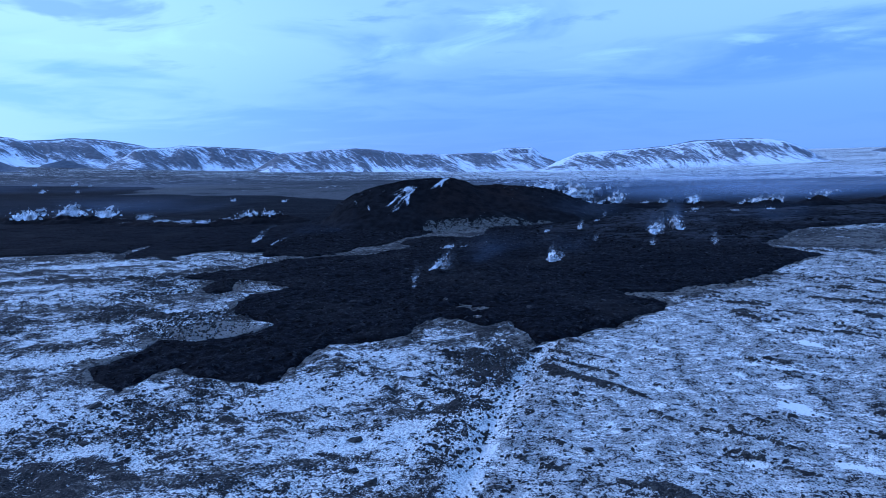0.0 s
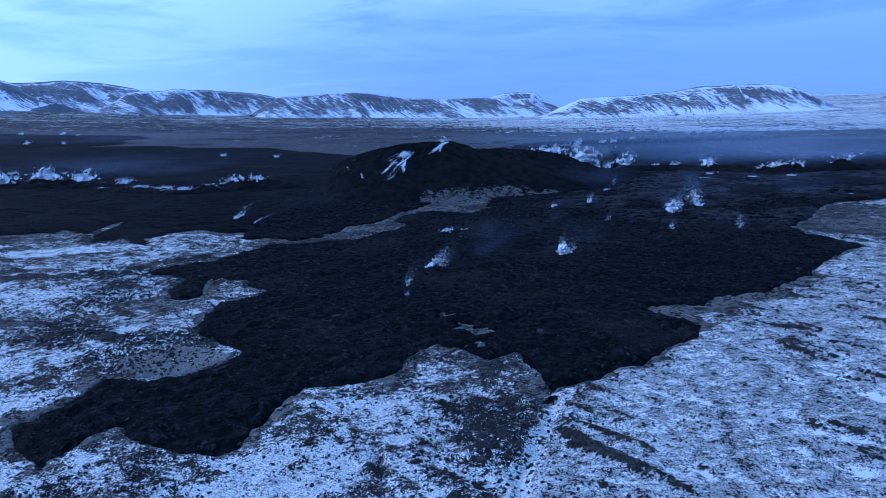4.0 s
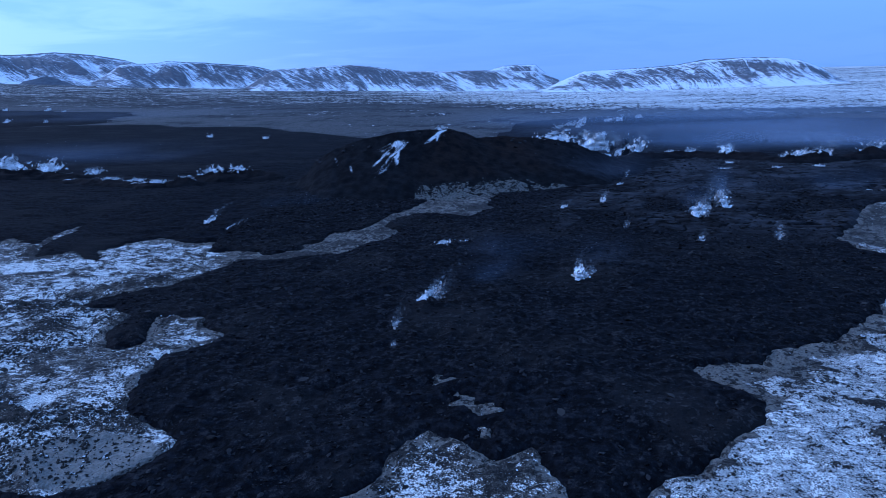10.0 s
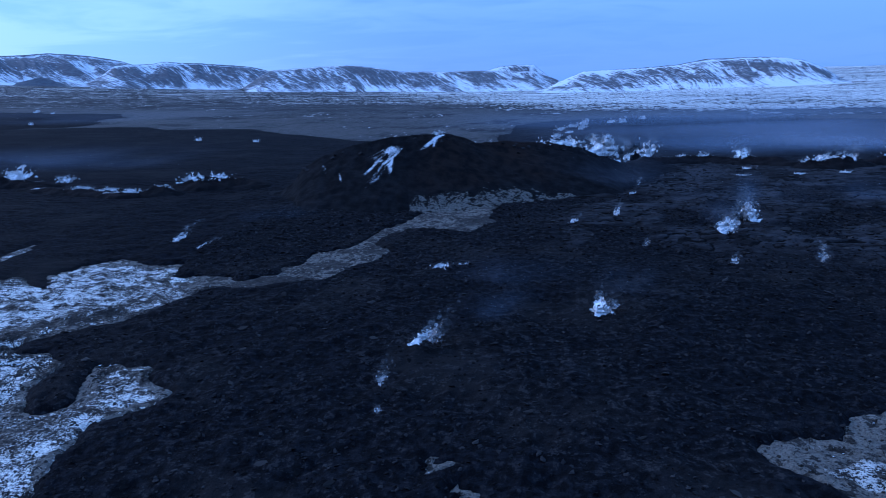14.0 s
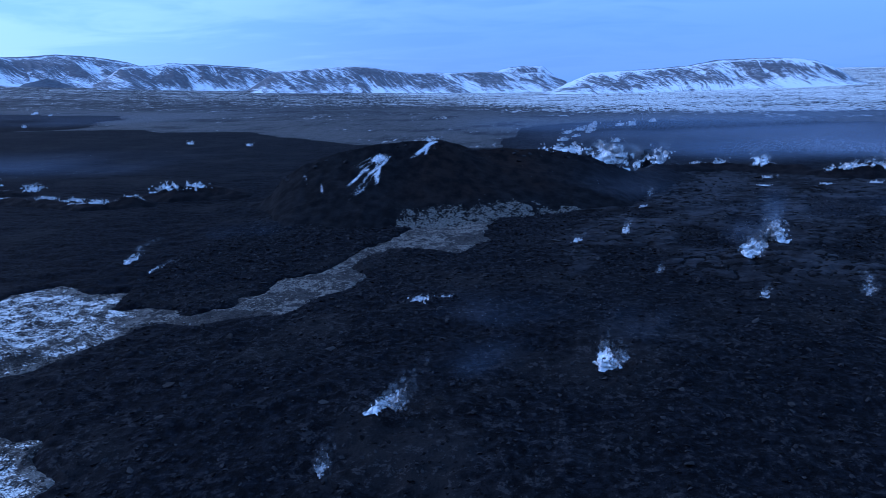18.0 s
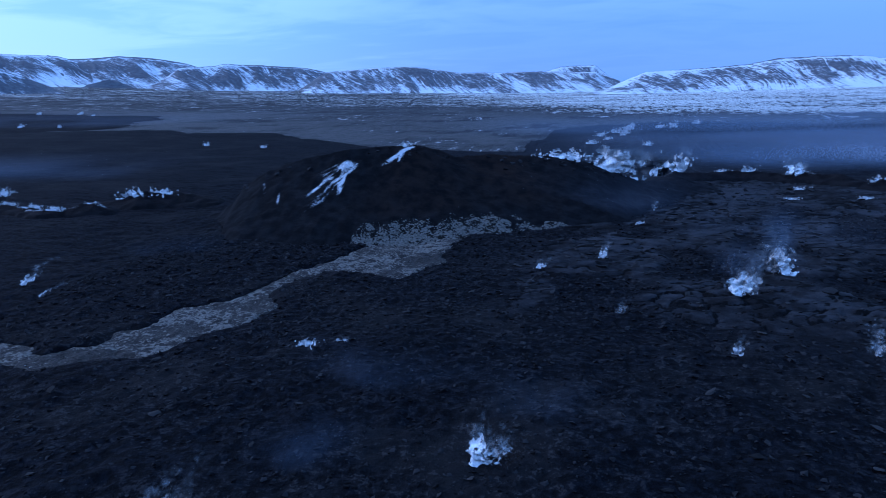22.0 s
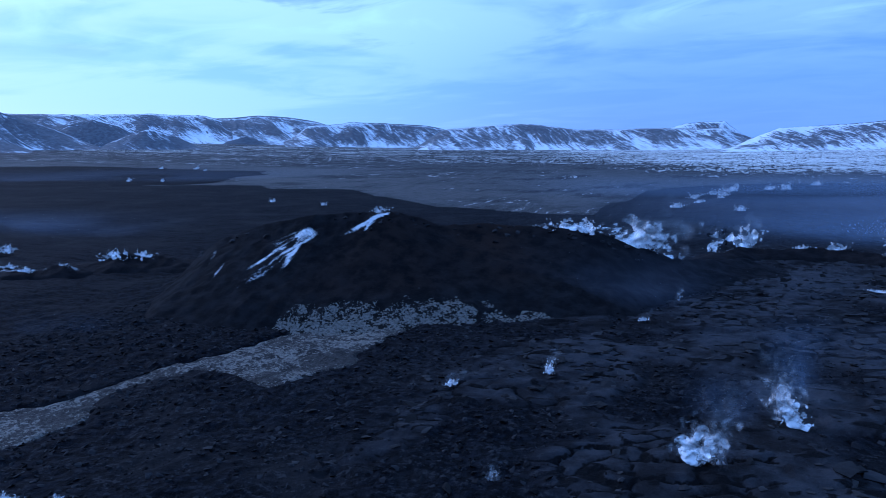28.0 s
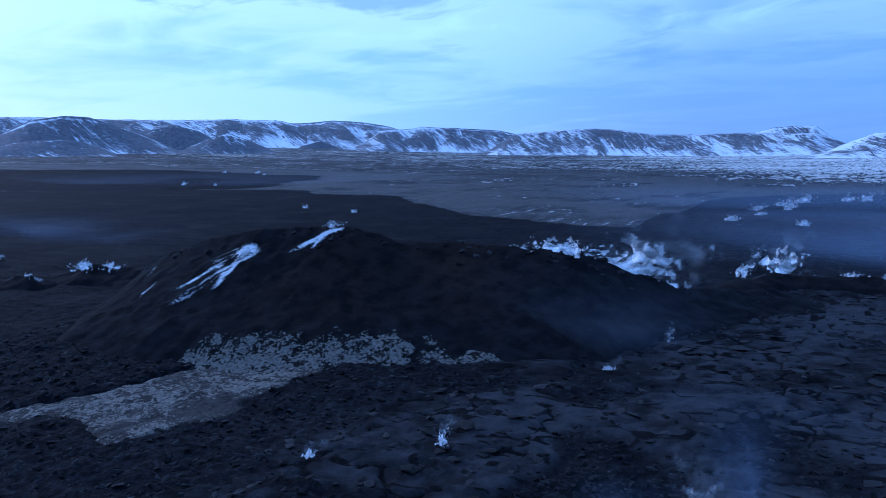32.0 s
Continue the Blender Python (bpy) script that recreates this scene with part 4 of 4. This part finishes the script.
def build_ramparts():
    group = "ramparts along the fissure"
    made = [
        rampart([(-218, 508, 3), (-204, 514, 5.5), (-190, 520, 5), (-176, 524, 3)], "black spatter cone with steaming crest", 17, 501, 0.3),
        rampart([(-300, 496, 1.5), (-262, 488, 3), (-232, 480, 4), (-212, 492, 4)], "low black spatter ridge with pale salt line", 11, 511, 0.9),
        rampart([(-372, 508, 4), (-352, 507, 5.5), (-332, 511, 5), (-306, 514, 3)], "ragged black spatter cone in white steam", 16, 521, 0.5),
        rampart([(-470, 492, 5), (-430, 498, 7), (-395, 505, 4)], "broken black spatter ridge on the lava", 15, 531, 0.3),
        rampart([(60, 622, 3), (74, 642, 5), (96, 648, 4.5), (118, 646, 4), (132, 640, 5)], "low black spatter ridge behind the crater hill", 14, 541, 0.4),
        rampart([(136, 638, 4), (152, 628, 5), (166, 612, 3.5)], "black spatter ridge with steaming vent", 13, 551, 0.4),
        rampart([(172, 606, 5), (188, 606, 8), (202, 612, 5)], "pointed black spatter cone on the fissure", 14, 561, 0.3),
        rampart([(216, 620, 4), (232, 624, 8), (248, 628, 4)], "pointed black spatter cone with rough rim", 13, 571, 0.3),
        rampart([(262, 632, 4), (290, 640, 7), (330, 648, 5), (380, 655, 4)], "long black spatter ridge on the fissure", 15, 581, 0.3),
    ]
    for ob in made:
        tagged(ob, group=group)


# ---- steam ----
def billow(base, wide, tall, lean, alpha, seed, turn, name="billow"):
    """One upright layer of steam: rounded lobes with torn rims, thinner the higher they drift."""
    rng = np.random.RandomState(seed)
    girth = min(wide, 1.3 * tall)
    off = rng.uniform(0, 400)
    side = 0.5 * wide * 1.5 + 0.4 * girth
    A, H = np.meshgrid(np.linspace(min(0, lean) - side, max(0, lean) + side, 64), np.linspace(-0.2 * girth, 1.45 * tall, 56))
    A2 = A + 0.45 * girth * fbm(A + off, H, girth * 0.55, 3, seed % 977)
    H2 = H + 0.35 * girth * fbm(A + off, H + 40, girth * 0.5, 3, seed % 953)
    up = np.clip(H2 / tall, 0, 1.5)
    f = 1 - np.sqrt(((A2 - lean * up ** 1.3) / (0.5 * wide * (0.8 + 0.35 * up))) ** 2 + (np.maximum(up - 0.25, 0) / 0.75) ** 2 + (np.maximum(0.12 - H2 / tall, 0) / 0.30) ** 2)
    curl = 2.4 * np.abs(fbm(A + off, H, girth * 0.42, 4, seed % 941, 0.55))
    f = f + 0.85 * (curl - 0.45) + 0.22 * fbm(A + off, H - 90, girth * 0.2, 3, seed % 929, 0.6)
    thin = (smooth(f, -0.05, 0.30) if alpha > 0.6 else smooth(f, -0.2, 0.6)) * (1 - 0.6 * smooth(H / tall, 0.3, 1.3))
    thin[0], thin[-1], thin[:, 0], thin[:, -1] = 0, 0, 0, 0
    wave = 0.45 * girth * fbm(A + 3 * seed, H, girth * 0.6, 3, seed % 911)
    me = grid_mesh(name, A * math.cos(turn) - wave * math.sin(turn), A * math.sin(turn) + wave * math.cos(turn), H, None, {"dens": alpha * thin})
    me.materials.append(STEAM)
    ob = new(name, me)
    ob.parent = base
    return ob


def plume(x, y, z, wide, tall, lean, dens, label, seed):
    """Steam that rises from one vent, in a few billowing layers."""
    rng = np.random.RandomState(seed)
    base = tagged(new("steam_plume"), label, "steam", "steam from the lava")
    base.location = (x, y, z)
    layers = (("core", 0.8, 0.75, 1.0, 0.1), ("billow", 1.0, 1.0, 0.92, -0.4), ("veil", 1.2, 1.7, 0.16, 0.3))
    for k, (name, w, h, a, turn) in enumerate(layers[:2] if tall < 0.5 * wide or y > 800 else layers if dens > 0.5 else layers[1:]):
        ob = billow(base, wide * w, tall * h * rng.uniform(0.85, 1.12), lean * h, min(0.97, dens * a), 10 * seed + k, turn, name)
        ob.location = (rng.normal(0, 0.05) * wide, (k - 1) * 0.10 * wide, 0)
    return base


def haze(x, y, z, wide, tall, lean, alpha, seed, turn=0.0):
    """A thin veil of smoke, without edges."""
    A, B = np.meshgrid(np.linspace(-1, 1, 33), np.linspace(0, 1, 25))
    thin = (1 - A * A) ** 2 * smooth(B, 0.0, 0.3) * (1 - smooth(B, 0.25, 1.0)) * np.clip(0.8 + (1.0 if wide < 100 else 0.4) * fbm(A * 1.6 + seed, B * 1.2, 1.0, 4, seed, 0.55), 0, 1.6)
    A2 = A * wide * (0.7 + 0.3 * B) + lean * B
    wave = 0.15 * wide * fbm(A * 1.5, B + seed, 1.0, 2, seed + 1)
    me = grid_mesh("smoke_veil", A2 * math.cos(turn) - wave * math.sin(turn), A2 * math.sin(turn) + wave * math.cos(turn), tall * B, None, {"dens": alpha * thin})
    me.materials.append(SMOKE)
    ob = tagged(new("smoke_veil", me), "thin blue smoke hanging over the lava", "smoke", kind="stuff")
    ob.location = (x, y, z)


def build_steam():
    def top(x, y):
        a, b = np.array([[float(x)]]), np.array([[float(y)]])
        return float(lava_top(a, b, np.full((1, 1), 40.0))[0, 0]) - 0.2
    thick = "dense white steam plume rising from black lava"
    wisp = "thin drifting wisp of pale steam over lava"
    low = "low bank of white steam along a spatter ridge"
    vents = (
        # near vents on the open field: x, y, width, height, drift, density
        (-30, 282, 2.4, 5.0, 4.5, 0.95), (-27, 286, 3.0, 5.0, 3.5, 0.22), (-34, 264, 1.8, 4.0, 1.0, 0.35), (-32, 252, 1.2, 1.6, 0.8, 0.3), (13, 309, 3.8, 4.4, 0.8, 0.95), (16, 311, 2.4, 3.6, 1.0, 0.5),
        (-35, 348, 4.5, 1.8, 3.5, 0.6), (-28, 352, 3.0, 1.4, 3.0, 0.3), (67, 403, 4.6, 6.0, 1.2, 0.97), (70, 405, 4.6, 7.5, 2.5, 0.45), (85, 425, 4.0, 7.0, -2.2, 0.97), (83, 427, 4.5, 10.5, -2.5, 0.35),
        (31, 440, 2.2, 4.2, 1.4, 0.9), (11, 424, 2.8, 2.4, 3.0, 0.6), (60, 361, 1.8, 3.0, 0.8, 0.4), (90, 368, 3.0, 5.0, -1.0, 0.22), (36, 386, 2.0, 3.0, 0.8, 0.22),
        (-143, 378, 2.6, 4.0, 6, 0.75), (-130, 371, 1.8, 3.0, 7, 0.5), (45, 500, 3.0, 1.8, 2.0, 0.45), (47, 584, 3.2, 3.2, 0.6, 0.75), (53, 533, 2.2, 4.5, 0.8, 0.25),
        # foot of the right fissure
        (118, 568, 8.0, 2.0, 2, 0.85), (152, 570, 8.0, 1.8, 2, 0.8), (177, 570, 6, 2.0, 2, 0.7), (130, 600, 6, 2.0, 2, 0.5),
        # far part of the field
        (57, 717, 4.5, 5, 2, 0.75), (68, 897, 9, 4, 3, 0.75), (15, 930, 12, 5, 4, 0.8), (22, 1040, 13, 6, 6, 0.85), (40, 1088, 13, 6, 6, 0.85), (56, 1128, 12, 7, 8, 0.9),
        (96, 1146, 10, 7, 4, 0.85), (113, 1148, 12, 8, 6, 0.85), (147, 1196, 12, 6, 4, 0.8), (30, 985, 8, 4, 4, 0.7), (49, 1041, 10, 11, 6, 0.6),
        (-385, 856, 10, 5, 4, 0.75), (-311, 842, 9, 4, 3, 0.6), (-801, 1033, 14, 6, 6, 0.75), (-751, 1052, 9, 4, 4, 0.6), (-1092, 1370, 12, 6, 6, 0.75), (-1010, 1390, 12, 7, 4, 0.7), (-930, 1330, 10, 5, 4, 0.6))
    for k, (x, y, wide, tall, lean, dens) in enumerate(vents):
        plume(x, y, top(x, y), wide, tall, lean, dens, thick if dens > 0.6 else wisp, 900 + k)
    ridges = (
        (74, 646, 8.0, 7.5, 2.5, 0.95), (60, 640, 4.0, 4.5, 2.0, 0.7), (98, 650, 5, 2.2, 3, 0.6), (112, 648, 6, 3.2, 3, 0.75), (139, 636, 7, 6.0, -3.5, 0.85),
        (178, 607, 14, 5.5, 6, 0.95), (170, 606, 9, 2.2, 3, 0.9), (190, 609, 9, 7, 5, 0.5), (231, 628, 9, 6, 4, 0.8),
        (-352, 511, 22, 7, 9, 0.95), (-326, 515, 18, 5.5, 8, 0.9), (-384, 505, 22, 6, 8, 0.9), (-420, 500, 18, 4, 6, 0.7), (-292, 516, 12, 3, 5, 0.6),
        (-208, 514, 14, 4.5, 8, 0.97), (-196, 518, 10, 3.2, 8, 0.8), (-216, 492, 8, 1.8, 3, 0.9), (-228, 482, 9, 1.6, 3, 0.85), (-242, 484, 10, 1.5, 3, 0.7), (-262, 489, 12, 1.5, 3, 0.6))
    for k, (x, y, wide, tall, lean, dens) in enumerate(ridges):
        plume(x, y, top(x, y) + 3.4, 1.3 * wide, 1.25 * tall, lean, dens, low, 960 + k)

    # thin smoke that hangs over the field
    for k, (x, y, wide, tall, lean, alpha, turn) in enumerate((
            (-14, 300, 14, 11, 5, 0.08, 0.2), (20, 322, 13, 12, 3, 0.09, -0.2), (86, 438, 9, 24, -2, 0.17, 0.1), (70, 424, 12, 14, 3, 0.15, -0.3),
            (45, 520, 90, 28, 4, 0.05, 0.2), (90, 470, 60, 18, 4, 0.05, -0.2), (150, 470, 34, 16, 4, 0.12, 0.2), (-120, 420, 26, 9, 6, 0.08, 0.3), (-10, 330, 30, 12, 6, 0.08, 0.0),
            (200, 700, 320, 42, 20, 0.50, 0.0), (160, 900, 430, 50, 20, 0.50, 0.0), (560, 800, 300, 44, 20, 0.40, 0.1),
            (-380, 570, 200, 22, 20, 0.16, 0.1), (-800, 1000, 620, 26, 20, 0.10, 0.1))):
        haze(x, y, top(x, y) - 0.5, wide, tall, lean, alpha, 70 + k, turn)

    def crest_z(x, y):
        return float(hill_height(np.array([[float(x)]]), np.array([[float(y)]]))[0][0, 0])
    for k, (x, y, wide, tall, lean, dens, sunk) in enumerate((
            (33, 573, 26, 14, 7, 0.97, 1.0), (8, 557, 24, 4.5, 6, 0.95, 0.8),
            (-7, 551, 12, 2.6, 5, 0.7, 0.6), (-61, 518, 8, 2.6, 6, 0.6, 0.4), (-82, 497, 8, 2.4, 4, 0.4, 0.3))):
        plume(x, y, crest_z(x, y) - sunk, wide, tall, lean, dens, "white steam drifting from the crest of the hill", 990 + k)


# ---- rocks ----
def rock_shapes(count, seed, squash):
    """Angular rocks: the hull of a few random points."""
    rng, out = random.Random(seed), []
    for _ in range(count):
        bm = bmesh.new()
        for _ in range(11):
            d = Vector((rng.gauss(0, 1), rng.gauss(0, 1), rng.gauss(0, 1))).normalized() * rng.uniform(0.75, 1.05)
            bm.verts.new((d.x, d.y * rng.uniform(0.7, 1), d.z * squash))
        res = bmesh.ops.convex_hull(bm, input=bm.verts)
        bmesh.ops.delete(bm, geom=[g for g in res["geom_interior"] if isinstance(g, bmesh.types.BMVert)], context="VERTS")
        bmesh.ops.triangulate(bm, faces=bm.faces)
        bm.verts.index_update()
        out.append((np.array([v.co[:] for v in bm.verts]), np.array([[v.index for v in f.verts] for f in bm.faces])))
        bm.free()
    return out


def strewn(name, X, Y, Z, size, shapes, seed, tilt=0.5):
    """Many rocks in one mesh: place, size, a random turn each."""
    rng = np.random.RandomState(seed)
    verts, faces, n = [], [], 0
    pick, turn = rng.randint(0, len(shapes), len(X)), rng.uniform(0, 6.28, len(X))
    tip, roll = rng.uniform(-tilt, tilt, len(X)), rng.uniform(-tilt, tilt, len(X))
    for i, (v, f) in enumerate(shapes):
        w = np.where(pick == i)[0]
        if not len(w):
            continue
        c, s = np.cos(turn[w])[:, None], np.sin(turn[w])[:, None]
        vx, vy, vz = v[None, :, 0], v[None, :, 1], v[None, :, 2]
        vz = vz + vx * tip[w][:, None] + vy * roll[w][:, None]
        k = size[w][:, None]
        P = np.stack([X[w][:, None] + k * (vx * c - vy * s), Y[w][:, None] + k * (vx * s + vy * c), Z[w][:, None] + k * vz], -1)
        verts.append(P.reshape(-1, 3))
        faces.append((f[None] + (np.arange(len(w)) * len(v))[:, None, None] + n).reshape(-1, 3))
        n += len(w) * len(v)
    return soup(name, np.concatenate(verts), np.concatenate(faces))


def rubble_material():
    s = Shade("lava_rubble", 0.95)
    s.bsdf.inputs["Specular IOR Level"].default_value = 0.06
    g = s.node("ShaderNodeNewGeometry")
    fine = s.noise(1.8, 5, 0.7)
    tone = s.math("ADD", g.outputs["Random Per Island"], s.math("MULTIPLY", s.math("SUBTRACT", fine, 0.5), 0.5))
    col = s.mix(s.step(tone, 0.15, 0.9), (0.0052, 0.0053, 0.006), (0.026, 0.0255, 0.027))
    col = s.mix(s.step(tone, 0.95, 1.05), col, (0.055, 0.052, 0.050))
    return s.finish(col, fine, 0.8, 0.15)


def crust_material():
    s = Shade("lava_crust", 0.85)
    s.bsdf.inputs["Specular IOR Level"].default_value = 0.12
    g = s.node("ShaderNodeNewGeometry")
    fine = s.noise(0.9, 4, 0.65)
    tone = s.math("ADD", g.outputs["Random Per Island"], s.math("MULTIPLY", s.math("SUBTRACT", fine, 0.5), 0.9))
    col = s.mix(s.step(tone, 0.1, 1.0), (0.006, 0.0061, 0.0066), (0.024, 0.0238, 0.0255))
    return s.finish(col, fine, 0.6, 0.1)


def slab_material():
    s = Shade("lava_slab", 0.9)
    s.bsdf.inputs["Specular IOR Level"].default_value = 0.10
    o = s.node("ShaderNodeObjectInfo")
    fine = s.noise(1.4, 5, 0.7)
    tone = s.math("ADD", o.outputs["Random"], s.math("MULTIPLY", s.math("SUBTRACT", fine, 0.5), 0.6))
    col = s.mix(s.step(tone, 0.1, 0.9), (0.008, 0.0078, 0.008), (0.034, 0.0325, 0.032))
    return s.finish(col, fine, 0.7, 0.1)


def heath_rock_material():
    s = Shade("mossy_rock", 0.95)
    g = s.node("ShaderNodeNewGeometry")
    sep = s.node("ShaderNodeSeparateXYZ")
    s.put(g.outputs["Normal"], sep.inputs[0])
    fine = s.noise(2.5, 5, 0.7)
    col = s.mix(s.step(fine, 0.35, 0.65), (0.010, 0.0095, 0.009), (0.046, 0.042, 0.035))
    cap = s.step(s.math("ADD", sep.outputs[2], s.math("MULTIPLY", s.math("SUBTRACT", fine, 0.5), 1.2)), 0.86, 1.0)
    col = s.mix(s.math("MULTIPLY", cap, s.step(g.outputs["Random Per Island"], 0.3, 0.7)), col, (0.62, 0.65, 0.68))
    return s.finish(col, fine, 0.8, 0.12)


def build_rocks(lava, ground):
    rng = np.random.RandomState(7)
    shapes, low_shapes, flat_shapes = rock_shapes(14, 5, 0.75), rock_shapes(14, 6, 0.42), rock_shapes(10, 9, 0.16)
    # rubble on the lava
    X, Y = rng.uniform(-130, 150, 34000), 160 + 400 * rng.uniform(0, 1, 34000) ** 1.3
    sd = lava_sd(X, Y)
    slab = slab_zone(X, Y)
    ok = (sd > 0.4) & (rng.uniform(0, 1, len(X)) > 0.985 * slab)
    X, Y, sd = X[ok], Y[ok], sd[ok]
    size = (0.25 + 0.75 * rng.uniform(0, 1, len(X)) ** 2.5) * (0.8 + 0.5 * smooth(Y, 280, 450))
    Z = lava_top(X, Y, sd) + 0.1 * size
    me = strewn("lava_rubble", X, Y, Z, size, low_shapes, 11, 0.5)
    me.materials.append(rubble_material())
    rub = tagged(new("lava_rubble", me), kind="stuff")
    rub.parent = lava
    # broken crust in the slab zone
    px, py = rng.uniform(-5, 150, 2200), rng.uniform(360, 640, 2200)
    psd = lava_sd(px, py)
    ok = (psd > 2) & (rng.uniform(0, 1, len(px)) < slab_zone(px, py) * smooth(fbm(px, py, 16, 3, 171), -0.25, 0.3)) & (hill_height(px, py)[1] > 0.98)
    px, py, psd = px[ok], py[ok], psd[ok]
    size = 0.7 + 2.6 * rng.uniform(0, 1, len(px)) ** 2
    crust = strewn("lava_crust", px, py, lava_top(px, py, psd) + 0.08 * size, size, flat_shapes, 19, 0.22)
    crust.materials.append(crust_material())
    plates = tagged(new("lava_crust", crust), kind="stuff")
    plates.parent = lava
    # stones that stick out of the snow on the heath
    hx, hy = rng.uniform(-150, 135, 150000), 88 + 242 * rng.uniform(0, 1, 150000) ** 1.25
    hsd = lava_sd(hx, hy)
    side = smooth(hx - track_x(hy), -3, 5)
    want = smooth(fbm(hx, hy, 30, 3, 63), -0.1, 0.35) * (1 - 0.8 * side) + 0.08 + 0.9 * smooth(fbm(hx, hy, 7, 3, 167), 0.05, 0.4) * (1 - 0.7 * side) + 0.5 * np.exp(-((np.abs(hx - track_x(hy)) - 5) / 4) ** 2) * (hy < 190)
    want = want + 0.5 * np.exp(-(hsd + 2.5) ** 2 / 6)
    ok = (hsd < -0.3) & (rng.uniform(0, 1, len(hx)) < 0.42 * want)
    hx, hy = hx[ok], hy[ok]
    size = 0.12 + 0.42 * rng.uniform(0, 1, len(hx)) ** 3 + 0.35 * smooth(fbm(hx, hy, 30, 3, 63), 0.1, 0.35) * (1 - side[ok]) * rng.uniform(0, 1, len(hx)) ** 2
    stone = heath_rock_material()
    me = strewn("heath_stones", hx, hy, heath_height(hx, hy) + 0.1 * size, size, shapes, 17, 0.4)
    me.materials.append(stone)
    tagged(new("heath_stones", me), "dark mossy stones sticking out of thin snow", "stones", kind="stuff")
    blocks = []
    for v, f in shapes[:6]:
        m = soup("boulder", v, f)
        m.materials.append(stone)
        blocks.append(m)
    bx, by = rng.uniform(-120, 110, 3000), rng.uniform(100, 300, 3000)
    ok = (lava_sd(bx, by) < -2) & (rng.uniform(0, 1, 3000) < 0.12 + smooth(fbm(bx, by, 30, 3, 63), 0, 0.3))
    bx, by = bx[ok][:140], by[ok][:140]
    for x, y, z in zip(bx.tolist(), by.tolist(), heath_height(bx, by).tolist()):
        r = rng.uniform(0.7, 1.5)
        ob = tagged(new("boulder", blocks[rng.randint(len(blocks))]), "dark weathered lava boulder with moss and snow", "boulder", "boulders on the heath")
        ob.matrix_world = pose(x, y, z + 0.05, rng.uniform(-12, 12), rng.uniform(-12, 12), rng.uniform(0, 360)) @ Matrix.Diagonal((r * 1.2, r, r * 0.8, 1))
    # outcrops along the crest of the hill and blocks on the ramparts
    blocks_dark = []
    dark = rubble_material()
    for v, f in shapes[:6]:
        m = soup("outcrop", v, f)
        m.materials.append(dark)
        blocks_dark.append(m)
    for k in range(90):
        i = rng.randint(1, len(CREST) - 2)
        t = rng.uniform()
        x = CREST[i][0] + t * (CREST[i + 1][0] - CREST[i][0]) + rng.normal(0, 3.5)
        y = CREST[i][1] + t * (CREST[i + 1][1] - CREST[i][1]) + rng.normal(0, 4) - 3
        z = float(hill_height(np.array([[x]]), np.array([[y]]))[0][0, 0])
        r = rng.uniform(0.7, 2.0)
        ob = new("outcrop", blocks_dark[rng.randint(6)])
        ob.matrix_world = pose(x, y, z - 0.15 * r, rng.uniform(-20, 20), rng.uniform(-20, 20), rng.uniform(0, 360)) @ Matrix.Diagonal((r * 1.3, r, r * 0.8, 1))
        ob.parent = bpy.data.objects["crater_hill"]
    # larger loose slabs, each one by itself
    mat, meshes = slab_material(), []
    for k, (v, f) in enumerate(flat_shapes):
        m = soup("slab", v, f)
        m.materials.append(mat)
        meshes.append(m)
    sx, sy = rng.uniform(-110, 135, 4000), rng.uniform(200, 520, 4000)
    ssd = lava_sd(sx, sy)
    ok = (ssd > 3) & (rng.uniform(0, 1, 4000) < 0.25 + 0.75 * slab_zone(sx, sy))
    sx, sy, ssd = sx[ok][:300], sy[ok][:300], ssd[ok][:300]
    for x, y, z in zip(sx.tolist(), sy.tolist(), lava_top(sx, sy, ssd).tolist()):
        ob = new("slab", meshes[rng.randint(len(meshes))])
        r = rng.uniform(0.6, 1.9)
        ob.matrix_world = pose(x, y, z + 0.12 * r, rng.uniform(-16, 16), rng.uniform(-16, 16), rng.uniform(0, 360)) @ Matrix.Diagonal((r, r * 0.75, r, 1))
        ob.parent = lava


lava_field = build_lava()
ground_sheet = build_ground()
crater_hill = build_hill()
build_mountains()
build_ramparts()
build_steam()
build_rocks(lava_field, ground_sheet)
